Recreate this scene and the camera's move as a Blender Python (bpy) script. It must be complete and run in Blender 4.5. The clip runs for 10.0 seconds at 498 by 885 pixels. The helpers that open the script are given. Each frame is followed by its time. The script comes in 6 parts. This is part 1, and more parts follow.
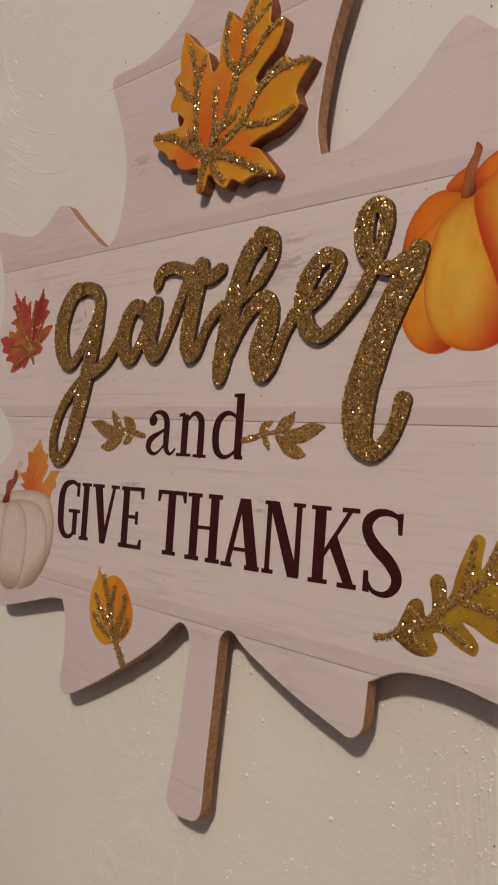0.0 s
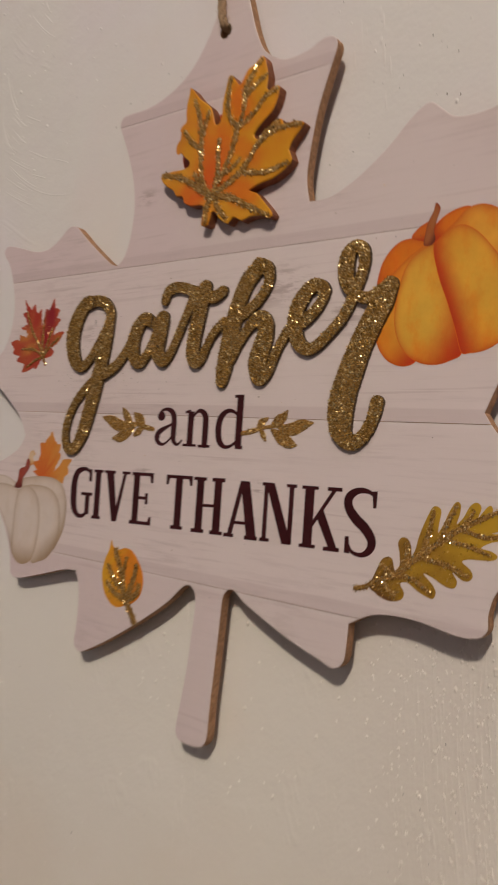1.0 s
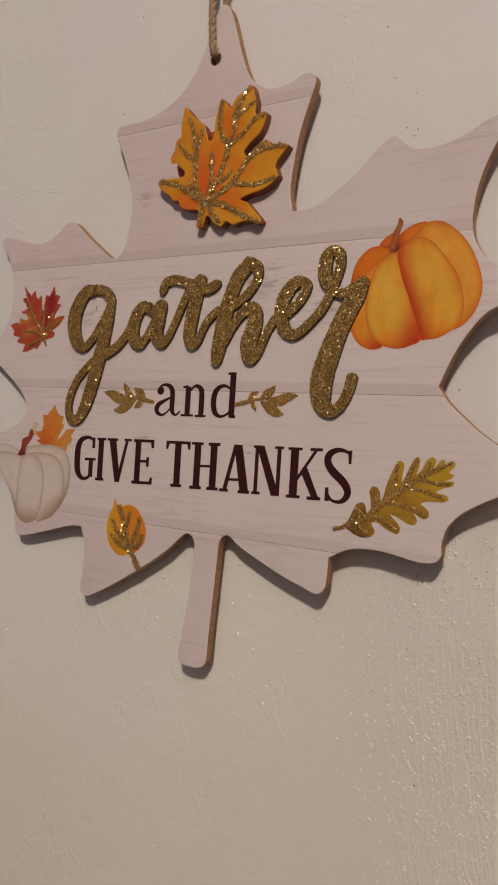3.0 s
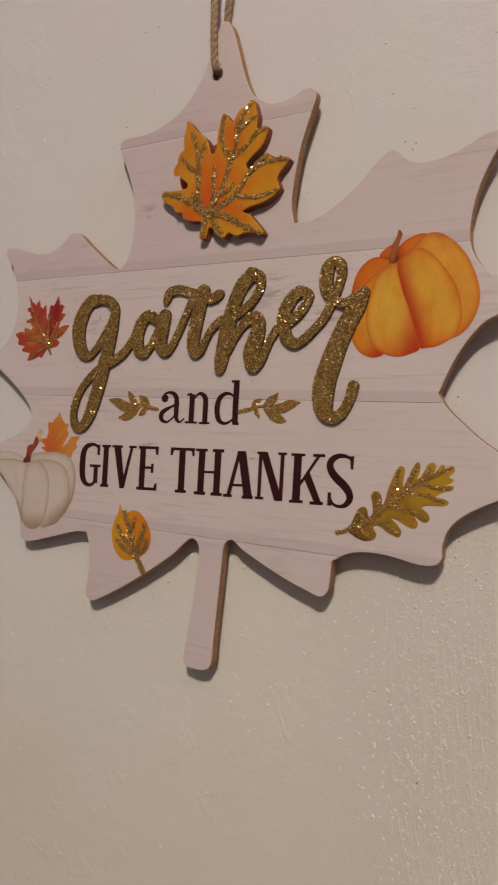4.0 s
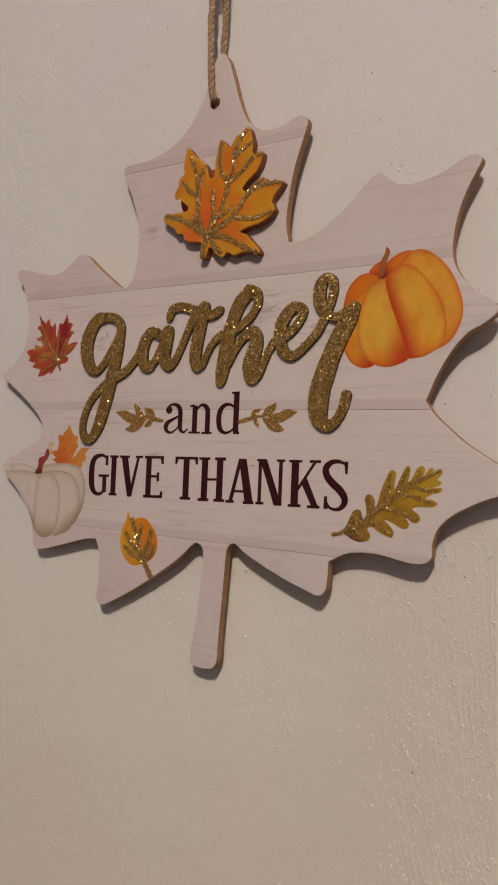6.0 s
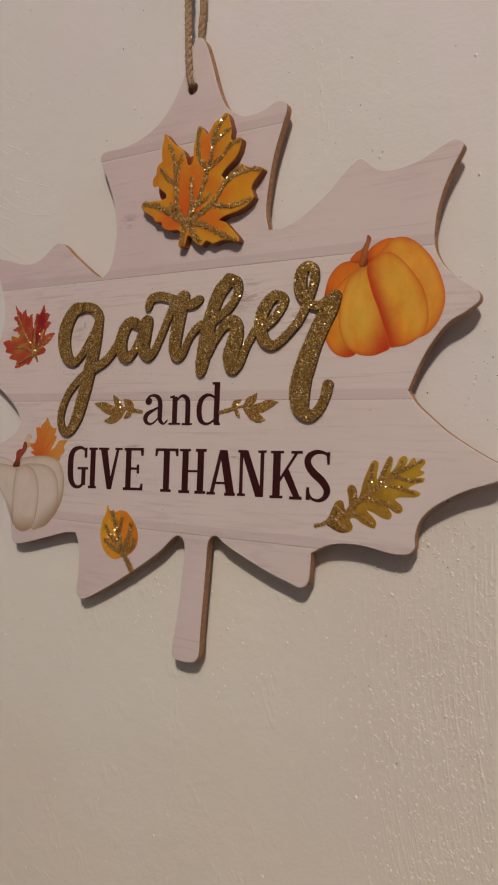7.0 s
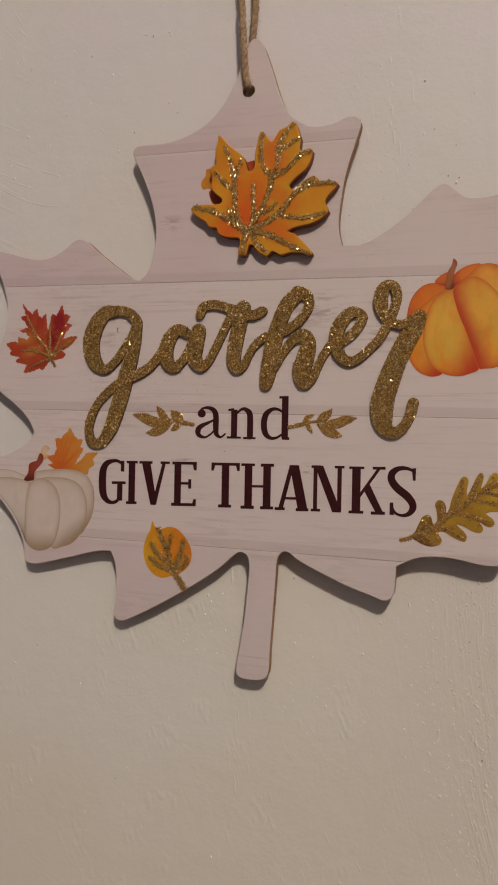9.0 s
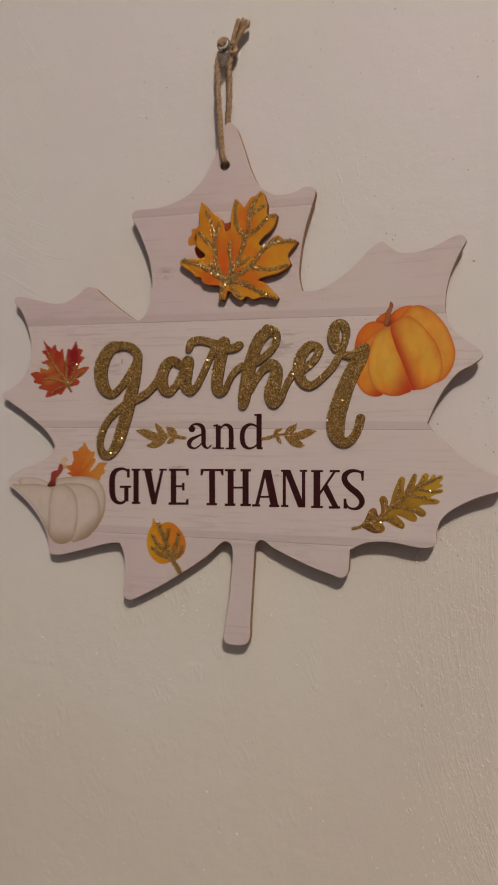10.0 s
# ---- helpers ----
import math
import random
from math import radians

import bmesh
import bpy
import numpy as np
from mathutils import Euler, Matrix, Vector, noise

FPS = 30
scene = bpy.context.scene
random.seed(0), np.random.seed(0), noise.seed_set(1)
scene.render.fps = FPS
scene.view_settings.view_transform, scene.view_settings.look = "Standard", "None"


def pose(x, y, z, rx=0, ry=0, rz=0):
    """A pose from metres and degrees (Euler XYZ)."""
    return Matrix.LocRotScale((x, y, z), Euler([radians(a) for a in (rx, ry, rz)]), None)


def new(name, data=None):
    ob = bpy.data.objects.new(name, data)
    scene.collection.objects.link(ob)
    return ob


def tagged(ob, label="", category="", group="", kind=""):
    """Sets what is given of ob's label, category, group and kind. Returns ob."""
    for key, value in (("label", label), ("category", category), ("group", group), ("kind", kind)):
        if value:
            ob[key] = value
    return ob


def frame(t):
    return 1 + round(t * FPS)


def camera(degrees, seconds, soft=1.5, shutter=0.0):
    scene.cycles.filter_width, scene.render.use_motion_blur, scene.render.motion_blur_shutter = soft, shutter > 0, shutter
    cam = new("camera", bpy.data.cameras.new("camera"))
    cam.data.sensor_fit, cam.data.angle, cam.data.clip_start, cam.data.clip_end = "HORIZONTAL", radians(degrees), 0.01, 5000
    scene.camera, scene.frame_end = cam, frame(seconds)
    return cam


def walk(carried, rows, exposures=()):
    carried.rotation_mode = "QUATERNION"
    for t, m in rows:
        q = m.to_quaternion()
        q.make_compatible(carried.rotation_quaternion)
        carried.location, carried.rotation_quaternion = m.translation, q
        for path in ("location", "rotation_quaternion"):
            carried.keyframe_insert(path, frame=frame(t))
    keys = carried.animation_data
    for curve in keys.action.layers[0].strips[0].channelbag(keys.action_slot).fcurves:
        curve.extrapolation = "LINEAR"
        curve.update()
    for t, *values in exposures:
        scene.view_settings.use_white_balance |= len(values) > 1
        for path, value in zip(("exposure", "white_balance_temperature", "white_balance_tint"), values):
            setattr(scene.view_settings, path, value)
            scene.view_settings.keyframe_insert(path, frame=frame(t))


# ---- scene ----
import mathutils.geometry

# The hole of the sign is the origin of its drawing, in millimetres; BASE is its height over the floor.
BASE = 1.62
cam = camera(35.76, 10.0, soft=1.9, shutter=0.6)
ROWS = [
    (0.0, 0.1809, -0.1601, -0.1612, 43.78, 2.11, -4.29),
    (0.033, 0.1804, -0.1606, -0.1606, 43.66, 2.13, -4.29),
    (0.1, 0.1772, -0.1637, -0.1569, 42.93, 2.22, -4.30),
    (0.3, 0.1779, -0.1726, -0.1589, 41.96, 2.75, -4.32),
    (0.5, 0.1842, -0.1784, -0.1618, 41.20, 2.71, -4.46),
    (0.7, 0.1920, -0.1880, -0.1656, 40.49, 2.44, -4.54),
    (0.9, 0.1971, -0.1986, -0.1665, 39.78, 2.37, -4.49),
    (1.0, 0.1995, -0.2083, -0.1652, 39.42, 2.04, -4.41),
    (1.2, 0.2015, -0.2252, -0.1677, 38.87, 1.86, -4.47),
    (1.5, 0.2038, -0.2401, -0.1728, 37.73, 1.38, -4.41),
    (1.7, 0.2103, -0.2466, -0.1734, 37.08, 1.24, -4.43),
    (1.8, 0.2116, -0.2473, -0.1735, 36.75, 1.07, -4.37),
    (2.0, 0.2095, -0.2494, -0.1772, 36.25, 0.87, -4.37),
    (2.2, 0.2047, -0.2510, -0.1808, 35.81, 0.75, -4.38),
    (2.3, 0.2030, -0.2521, -0.1808, 35.40, 0.92, -4.36),
    (2.5, 0.2056, -0.2588, -0.1749, 34.82, 0.86, -4.29),
    (2.7, 0.2082, -0.2624, -0.1736, 34.30, 0.79, -4.22),
    (3.8, 0.2140, -0.2723, -0.1733, 33.37, 1.45, -3.83),
    (4.0, 0.2115, -0.2736, -0.1734, 33.42, 1.40, -3.73),
    (4.2, 0.2090, -0.2738, -0.1756, 33.77, 1.49, -3.68),
    (4.3, 0.2101, -0.2752, -0.1727, 33.94, 1.42, -3.63),
    (4.5, 0.2162, -0.2754, -0.1730, 33.86, 1.56, -3.51),
    (4.7, 0.2184, -0.2736, -0.1736, 34.03, 1.78, -3.48),
    (5.0, 0.2167, -0.2748, -0.1732, 34.29, 1.88, -3.32),
    (5.2, 0.2151, -0.2738, -0.1743, 34.30, 2.02, -3.25),
    (6.3, 0.2265, -0.2899, -0.1763, 33.99, 2.47, -2.75),
    (6.5, 0.2255, -0.2909, -0.1751, 33.73, 2.33, -2.65),
    (6.7, 0.2242, -0.2880, -0.1786, 33.37, 2.49, -2.67),
    (6.8, 0.2248, -0.2863, -0.1775, 33.19, 2.15, -2.55),
    (7.0, 0.2224, -0.2819, -0.1762, 32.79, 1.81, -2.45),
    (7.2, 0.2073, -0.2839, -0.1637, 31.85, 1.32, -2.18),
    (7.3, 0.1949, -0.2789, -0.1591, 31.01, 1.19, -2.17),
    (7.4, 0.1790, -0.2756, -0.1605, 29.49, 1.29, -2.43),
    (7.5, 0.1591, -0.2741, -0.1577, 27.93, 0.08, -2.43),
    (7.6, 0.1420, -0.2633, -0.1649, 27.57, 0.31, -2.43),
    (7.7, 0.1218, -0.2634, -0.1627, 25.23, -0.34, -2.66),
    (7.8, 0.1195, -0.2593, -0.1635, 25.73, -0.25, -2.46),
    (8.0, 0.1097, -0.2735, -0.1606, 22.62, 0.39, -2.83),
    (8.2, 0.1171, -0.2905, -0.1619, 21.15, 0.52, -2.72),
    (8.3, 0.1183, -0.2989, -0.1608, 20.55, 0.79, -2.66),
    (8.5, 0.1163, -0.3171, -0.1592, 19.55, 0.74, -2.45),
    (8.7, 0.1134, -0.3212, -0.1620, 18.92, 0.69, -2.24),
    (8.8, 0.1141, -0.3235, -0.1638, 18.73, 0.76, -2.05),
    (9.0, 0.1140, -0.3296, -0.1652, 18.15, 0.90, -1.79),
    (9.2, 0.1153, -0.3397, -0.1628, 17.97, 0.83, -1.54),
    (9.3, 0.1184, -0.3472, -0.1616, 17.94, 0.80, -1.32),
    (9.5, 0.1295, -0.3622, -0.1605, 17.92, 0.98, -1.10),
    (9.7, 0.1393, -0.3771, -0.1625, 18.04, 1.13, -0.97),
    (9.8, 0.1419, -0.3854, -0.1625, 17.88, 1.06, -0.91),
    (10.0, 0.1526, -0.4001, -0.1618, 18.78, 1.00, -0.68),
]
walk(cam, [(t, pose(x, y, BASE + z, 90 + pitch, roll, yaw)) for t, x, y, z, yaw, pitch, roll in ROWS],
     [(0.0, 0.16), (1.0, 0.13), (2.5, 0.12), (4.0, 0.08), (7.0, 0.07), (8.0, 0.03), (9.0, -0.01), (10.0, -0.04)])

# ---- light ----
world = bpy.data.worlds.new("room_air")
world.use_nodes = True
world.node_tree.nodes["Background"].inputs[0].default_value = (1.0, 0.86, 0.72, 1)
world.node_tree.nodes["Background"].inputs[1].default_value = 0.0
scene.world = world
lamp_data = bpy.data.lights.new("ceiling_light", "POINT")
lamp_data.energy, lamp_data.color, lamp_data.shadow_soft_size = 155.0, (1.0, 0.872, 0.716), 0.075
lamp = new("ceiling_light", lamp_data)
lamp.matrix_basis = pose(0.97, -2.08, 3.22)

# ---- materials ----
def material(name, rough=0.6, metal=0.0):
    m = bpy.data.materials.new(name)
    m.use_nodes = True
    nt = m.node_tree
    b = nt.nodes["Principled BSDF"]
    b.inputs["Roughness"].default_value, b.inputs["Metallic"].default_value = rough, metal
    return m, nt, b


def node(nt, kind, ins=(), operation="", data_type="", blend_type="", attribute_name="", interpolation_type="", clamped=False):
    n = nt.nodes.new(kind)
    if operation:
        n.operation = operation
    if data_type:
        n.data_type, n.blend_type = data_type, blend_type
    if attribute_name:
        n.attribute_name = attribute_name
    if interpolation_type:
        n.interpolation_type = interpolation_type
    if clamped:
        n.use_clamp = True
    for k, v in dict(ins).items():
        if isinstance(v, bpy.types.NodeSocket):
            nt.links.new(v, n.inputs[k])
        else:
            n.inputs[k].default_value = v
    return n


def ramp(nt, fac, stops, mode="LINEAR"):
    n = node(nt, "ShaderNodeValToRGB", {"Fac": fac})
    n.color_ramp.interpolation = mode
    e = n.color_ramp.elements
    while len(e) < len(stops):
        e.new(0.5)
    for k, (p, c) in enumerate(stops):
        e[k].position, e[k].color = p, (*c, 1) if len(c) == 3 else c
    return n.outputs["Color"]


def coords(nt, scale=(1, 1, 1), kind="Object", turn=(0, 0, 0), shift=(0, 0, 0)):
    tc = node(nt, "ShaderNodeTexCoord")
    return node(nt, "ShaderNodeMapping", {"Vector": tc.outputs[kind], "Scale": scale, "Rotation": turn, "Location": shift}).outputs[0]


def noise_tex(nt, vec, scale, detail=4.0, rough=0.55, out="Fac"):
    return node(nt, "ShaderNodeTexNoise", {"Vector": vec, "Scale": scale, "Detail": detail, "Roughness": rough}).outputs[out]


def mix(nt, fac, a, b, mode="MIX"):
    n = node(nt, "ShaderNodeMix", data_type="RGBA", blend_type=mode)
    for i, v in ((0, fac), (6, a), (7, b)):
        if isinstance(v, bpy.types.NodeSocket):
            nt.links.new(v, n.inputs[i])
        else:
            n.inputs[i].default_value = (*v, 1) if isinstance(v, tuple) and len(v) == 3 else v
    return n.outputs[2]


def calc(nt, op, a, b=0.0, clamp=False):
    n = node(nt, "ShaderNodeMath", operation=op, clamped=clamp)
    for i, v in ((0, a), (1, b)):
        if isinstance(v, bpy.types.NodeSocket):
            nt.links.new(v, n.inputs[i])
        else:
            n.inputs[i].default_value = v
    return n.outputs[0]


def span(nt, v, a, b, c=0.0, d=1.0):
    n = node(nt, "ShaderNodeMapRange", {"Value": v, 1: a, 2: b, 3: c, 4: d}, interpolation_type="SMOOTHSTEP")
    return n.outputs[0]


def bump(nt, b, height, strength, distance):
    n = node(nt, "ShaderNodeBump", {"Height": height, "Strength": strength, "Distance": distance})
    nt.links.new(n.outputs[0], b.inputs["Normal"])


def plain(name, colour, rough=0.6, vary=0.08, scale=60.0, relief=0.0, metal=0.0):
    m, nt, b = material(name, rough, metal)
    v = coords(nt)
    f = noise_tex(nt, v, scale, 5.0)
    lo, hi = (tuple(max(0.0, c * (1 + k)) for c in colour) for k in (-vary, vary))
    nt.links.new(ramp(nt, f, [(0.3, lo), (0.7, hi)]), b.inputs["Base Color"])
    if relief:
        bump(nt, b, noise_tex(nt, v, scale * 8, 4.0), 0.6, relief)
    return m


def wall_paint():
    m, nt, b = material("brushed_wall_paint", 0.52)
    b.inputs["Specular IOR Level"].default_value = 0.38
    v = coords(nt)
    patch = noise_tex(nt, v, 7.0, 3.0)
    blush = noise_tex(nt, coords(nt, shift=(3.1, 0.0, 1.7)), 10.0, 4.0)
    cloud = noise_tex(nt, v, 60.0, 5.0, 0.65)
    c = mix(nt, span(nt, patch, 0.40, 0.62), (0.780, 0.728, 0.732), (0.772, 0.742, 0.710))
    c = mix(nt, calc(nt, "MULTIPLY", span(nt, blush, 0.50, 0.70), 0.45), c, (0.785, 0.70, 0.65))
    c = mix(nt, calc(nt, "MULTIPLY", span(nt, cloud, 0.48, 0.75), 0.2), c, (0.73, 0.69, 0.655))
    xyz = node(nt, "ShaderNodeSeparateXYZ", {"Vector": v})
    x, z = xyz.outputs[0], xyz.outputs[2]
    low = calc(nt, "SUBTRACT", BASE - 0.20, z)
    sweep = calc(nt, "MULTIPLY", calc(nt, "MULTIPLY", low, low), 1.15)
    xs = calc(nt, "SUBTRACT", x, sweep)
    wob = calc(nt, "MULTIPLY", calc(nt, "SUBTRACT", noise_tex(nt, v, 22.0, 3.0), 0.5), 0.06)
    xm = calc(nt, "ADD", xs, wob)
    # yellower white towards the right and lower down
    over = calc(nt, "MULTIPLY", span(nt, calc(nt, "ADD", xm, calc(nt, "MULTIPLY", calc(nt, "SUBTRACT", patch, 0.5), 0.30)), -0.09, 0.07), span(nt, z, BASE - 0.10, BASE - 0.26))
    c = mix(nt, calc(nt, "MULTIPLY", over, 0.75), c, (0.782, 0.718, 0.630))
    # greener white low on the left, lightened to make up for missing light
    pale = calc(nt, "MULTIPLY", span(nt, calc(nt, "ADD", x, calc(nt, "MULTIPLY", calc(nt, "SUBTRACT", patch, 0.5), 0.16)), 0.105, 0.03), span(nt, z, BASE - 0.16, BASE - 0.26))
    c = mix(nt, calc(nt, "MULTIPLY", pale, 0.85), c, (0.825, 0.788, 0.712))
    # warmer and beiger towards the bottom
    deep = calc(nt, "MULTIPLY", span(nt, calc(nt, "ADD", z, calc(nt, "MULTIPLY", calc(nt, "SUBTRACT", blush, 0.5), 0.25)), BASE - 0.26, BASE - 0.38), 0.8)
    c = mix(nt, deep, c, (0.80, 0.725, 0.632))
    nt.links.new(c, b.inputs["Base Color"])
    fine = noise_tex(nt, v, 260.0, 5.0, 0.65)
    slow = noise_tex(nt, v, 30.0, 2.0)
    h = calc(nt, "MULTIPLY", fine, 0.20)
    peel = noise_tex(nt, v, 620.0, 2.0, 0.5)
    h = calc(nt, "ADD", h, calc(nt, "MULTIPLY", peel, 0.11))
    h = calc(nt, "ADD", h, calc(nt, "MULTIPLY", slow, 1.2))
    bump(nt, b, h, 0.8, 0.0009)
    return m


# worn places of the print: middle and half sizes, in millimetres
RUBBED = ((36, -100, 20, 10), (62, -112, 12, 8), (34, -171, 9, 4), (-25, -170, 10, 4), (28, -62, 16, 6), (-36, -58, 10, 5), (-62, -112, 14, 5), (96, -118, 16, 5))


def plank_print(seams):
    """Whitewashed planks in print: grain, worn streaks and a shaded bevel along each seam."""
    m, nt, b = material("whitewashed_plank_print", 0.5)
    b.inputs["Specular IOR Level"].default_value = 0.3
    info = node(nt, "ShaderNodeObjectInfo")
    v = coords(nt)
    xyz = node(nt, "ShaderNodeSeparateXYZ", {"Vector": v})
    long = node(nt, "ShaderNodeMapping", {"Vector": v, "Scale": (0.06, 1, 1)}).outputs[0]
    mid = node(nt, "ShaderNodeMapping", {"Vector": v, "Scale": (0.16, 1, 1)}).outputs[0]
    grain = noise_tex(nt, long, 560.0, 6.0, 0.62)
    worn = noise_tex(nt, mid, 300.0, 6.0, 0.75)
    where = noise_tex(nt, node(nt, "ShaderNodeMapping", {"Vector": v, "Scale": (0.4, 1, 1), "Location": (0.3, 0, 0.1)}).outputs[0], 32.0, 2.0)
    wash = noise_tex(nt, v, 16.0, 3.0)
    c = mix(nt, span(nt, wash, 0.35, 0.7), (0.695, 0.592, 0.575), (0.66, 0.543, 0.535))
    # pinker to the left; darkened in the print where lamplight ran too bright
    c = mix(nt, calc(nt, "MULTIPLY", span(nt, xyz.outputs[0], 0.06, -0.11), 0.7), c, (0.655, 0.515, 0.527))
    c = mix(nt, info.outputs["Color"], c, (0.755, 0.655, 0.635))
    c = mix(nt, calc(nt, "MULTIPLY", span(nt, grain, 0.48, 0.70), span(nt, where, 0.40, 0.62, 0.08, 0.55)), c, (0.53, 0.43, 0.42))
    fibre = noise_tex(nt, node(nt, "ShaderNodeMapping", {"Vector": v, "Scale": (0.022, 1, 1), "Location": (0.7, 0, 0.2)}).outputs[0], 640.0, 4.0, 0.6)
    rows = noise_tex(nt, node(nt, "ShaderNodeMapping", {"Vector": v, "Scale": (0.12, 1, 1), "Location": (0.1, 0, 0.4)}).outputs[0], 60.0, 2.0)
    c = mix(nt, calc(nt, "MULTIPLY", span(nt, fibre, 0.56, 0.66), span(nt, rows, 0.45, 0.62, 0.0, 0.36)), c, (0.49, 0.375, 0.365))
    rubbed = calc(nt, "MULTIPLY", span(nt, where, 0.52, 0.66), 0.22)
    for cx, cz, rx, rz in RUBBED:
        off = node(nt, "ShaderNodeVectorMath", {0: v, 1: (cx / 1000, 0, cz / 1000)}, operation="SUBTRACT").outputs[0]
        off = node(nt, "ShaderNodeVectorMath", {0: off, 1: (1000 / rx, 0, 1000 / rz)}, operation="MULTIPLY").outputs[0]
        far = node(nt, "ShaderNodeVectorMath", {0: off}, operation="LENGTH").outputs["Value"]
        rubbed = calc(nt, "ADD", rubbed, span(nt, far, 0.2, 1.0, 1.0, 0.0))
    spots = calc(nt, "MULTIPLY", span(nt, worn, 0.49, 0.57), rubbed, True)
    c = mix(nt, calc(nt, "MULTIPLY", spots, 0.7), c, (0.40, 0.30, 0.285))
    for (xa, za), (xb, zb) in seams:
        k = (zb - za) / (xb - xa)
        line = calc(nt, "ADD", calc(nt, "MULTIPLY", xyz.outputs[0], k), (za - k * xa) / 1000)
        up = calc(nt, "SUBTRACT", xyz.outputs[2], line)
        band = calc(nt, "MULTIPLY", span(nt, up, -0.0001, 0.0002), span(nt, up, 0.0038, 0.0046, 1.0, 0.0))
        glow = calc(nt, "MULTIPLY", span(nt, up, -0.0016, -0.0004), span(nt, up, -0.0002, 0.0, 1.0, 0.0))
        c = mix(nt, calc(nt, "MULTIPLY", band, 0.42), c, (0.55, 0.435, 0.43))
        c = mix(nt, calc(nt, "MULTIPLY", glow, 0.35), c, (0.80, 0.72, 0.70))
    nt.links.new(c, b.inputs["Base Color"])
    bump(nt, b, noise_tex(nt, v, 900.0, 3.0), 0.10, 0.0001)
    return m


def glitter(name, tint, dark, size=2800.0, share=0.17, large_share=0.10):
    """Gold grit: a dull rough bed with a share of bright flakes tilted every way."""
    m, nt, b = material(name, 0.6, 0.35)
    v = coords(nt)
    cell = node(nt, "ShaderNodeTexVoronoi", {"Vector": v, "Scale": size})
    small = node(nt, "ShaderNodeTexVoronoi", {"Vector": v, "Scale": size * 1.6})
    geo = node(nt, "ShaderNodeNewGeometry")
    pick = node(nt, "ShaderNodeSeparateColor", {"Color": cell.outputs["Color"]})
    grit = node(nt, "ShaderNodeSeparateColor", {"Color": small.outputs["Color"]})
    flake = calc(nt, "LESS_THAN", pick.outputs[2], share)
    flat = node(nt, "ShaderNodeVectorMath", {0: small.outputs["Color"], 1: (0.5, 0.5, 0.5)}, operation="SUBTRACT").outputs[0]
    rnd = node(nt, "ShaderNodeVectorMath", {0: flat, "Scale": 0.9}, operation="SCALE").outputs[0]
    big = node(nt, "ShaderNodeVectorMath", {0: cell.outputs["Color"], 1: (0.5, 0.5, 0.08)}, operation="SUBTRACT").outputs[0]
    big = node(nt, "ShaderNodeVectorMath", {0: big, 1: (1.3, 0.6, 2.6)}, operation="MULTIPLY").outputs[0]
    side = mix(nt, flake, rnd, big)
    tilt = node(nt, "ShaderNodeVectorMath", {0: geo.outputs["Normal"], 1: side}, operation="ADD").outputs[0]
    tilt = node(nt, "ShaderNodeVectorMath", {0: tilt}, operation="NORMALIZE").outputs[0]
    # a few larger grains that catch the lamp
    grain = node(nt, "ShaderNodeTexVoronoi", {"Vector": v, "Scale": 1500.0})
    face = node(nt, "ShaderNodeSeparateColor", {"Color": grain.outputs["Color"]})
    large = calc(nt, "MULTIPLY", calc(nt, "LESS_THAN", face.outputs[2], large_share), calc(nt, "LESS_THAN", grain.outputs["Distance"], 0.42))
    lean = node(nt, "ShaderNodeVectorMath", {0: grain.outputs["Color"], 1: (0.40, 0.6, 0.0)}, operation="SUBTRACT").outputs[0]
    lean = node(nt, "ShaderNodeVectorMath", {0: lean, 1: (0.9, 0.3, 3.0)}, operation="MULTIPLY").outputs[0]
    turned = node(nt, "ShaderNodeVectorMath", {0: geo.outputs["Normal"], 1: lean}, operation="ADD").outputs[0]
    turned = node(nt, "ShaderNodeVectorMath", {0: turned}, operation="NORMALIZE").outputs[0]
    nt.links.new(mix(nt, large, tilt, turned), b.inputs["Normal"])
    flake = calc(nt, "MAXIMUM", flake, large)
    c = mix(nt, span(nt, grit.outputs[0], 0.1, 0.9), dark, tint)
    c = mix(nt, flake, c, (0.90, 0.70, 0.36))
    nt.links.new(c, b.inputs["Base Color"])
    nt.links.new(span(nt, flake, 0.0, 1.0, 0.6, 0.28), b.inputs["Roughness"])
    nt.links.new(span(nt, flake, 0.0, 1.0, 0.3, 1.0), b.inputs["Metallic"])
    return m


def glitter_grain():
    """Single flakes of glitter, from dull bronze to bright gold."""
    m, nt, b = material("glitter_flakes", 0.34, 0.45)
    pick = node(nt, "ShaderNodeNewGeometry").outputs["Random Per Island"]
    nt.links.new(ramp(nt, pick, [(0.0, (0.055, 0.024, 0.004)), (0.30, (0.27, 0.138, 0.027)), (0.58, (0.54, 0.305, 0.068)), (0.82, (0.96, 0.74, 0.37))]), b.inputs["Base Color"])
    nt.links.new(span(nt, pick, 0.2, 1.0, 0.5, 0.2), b.inputs["Roughness"])
    nt.links.new(span(nt, pick, 0.5, 0.9, 0.35, 1.0), b.inputs["Metallic"])
    nt.links.new(span(nt, pick, 0.3, 0.9, 0.12, 0.6), b.inputs["Specular IOR Level"])
    return m


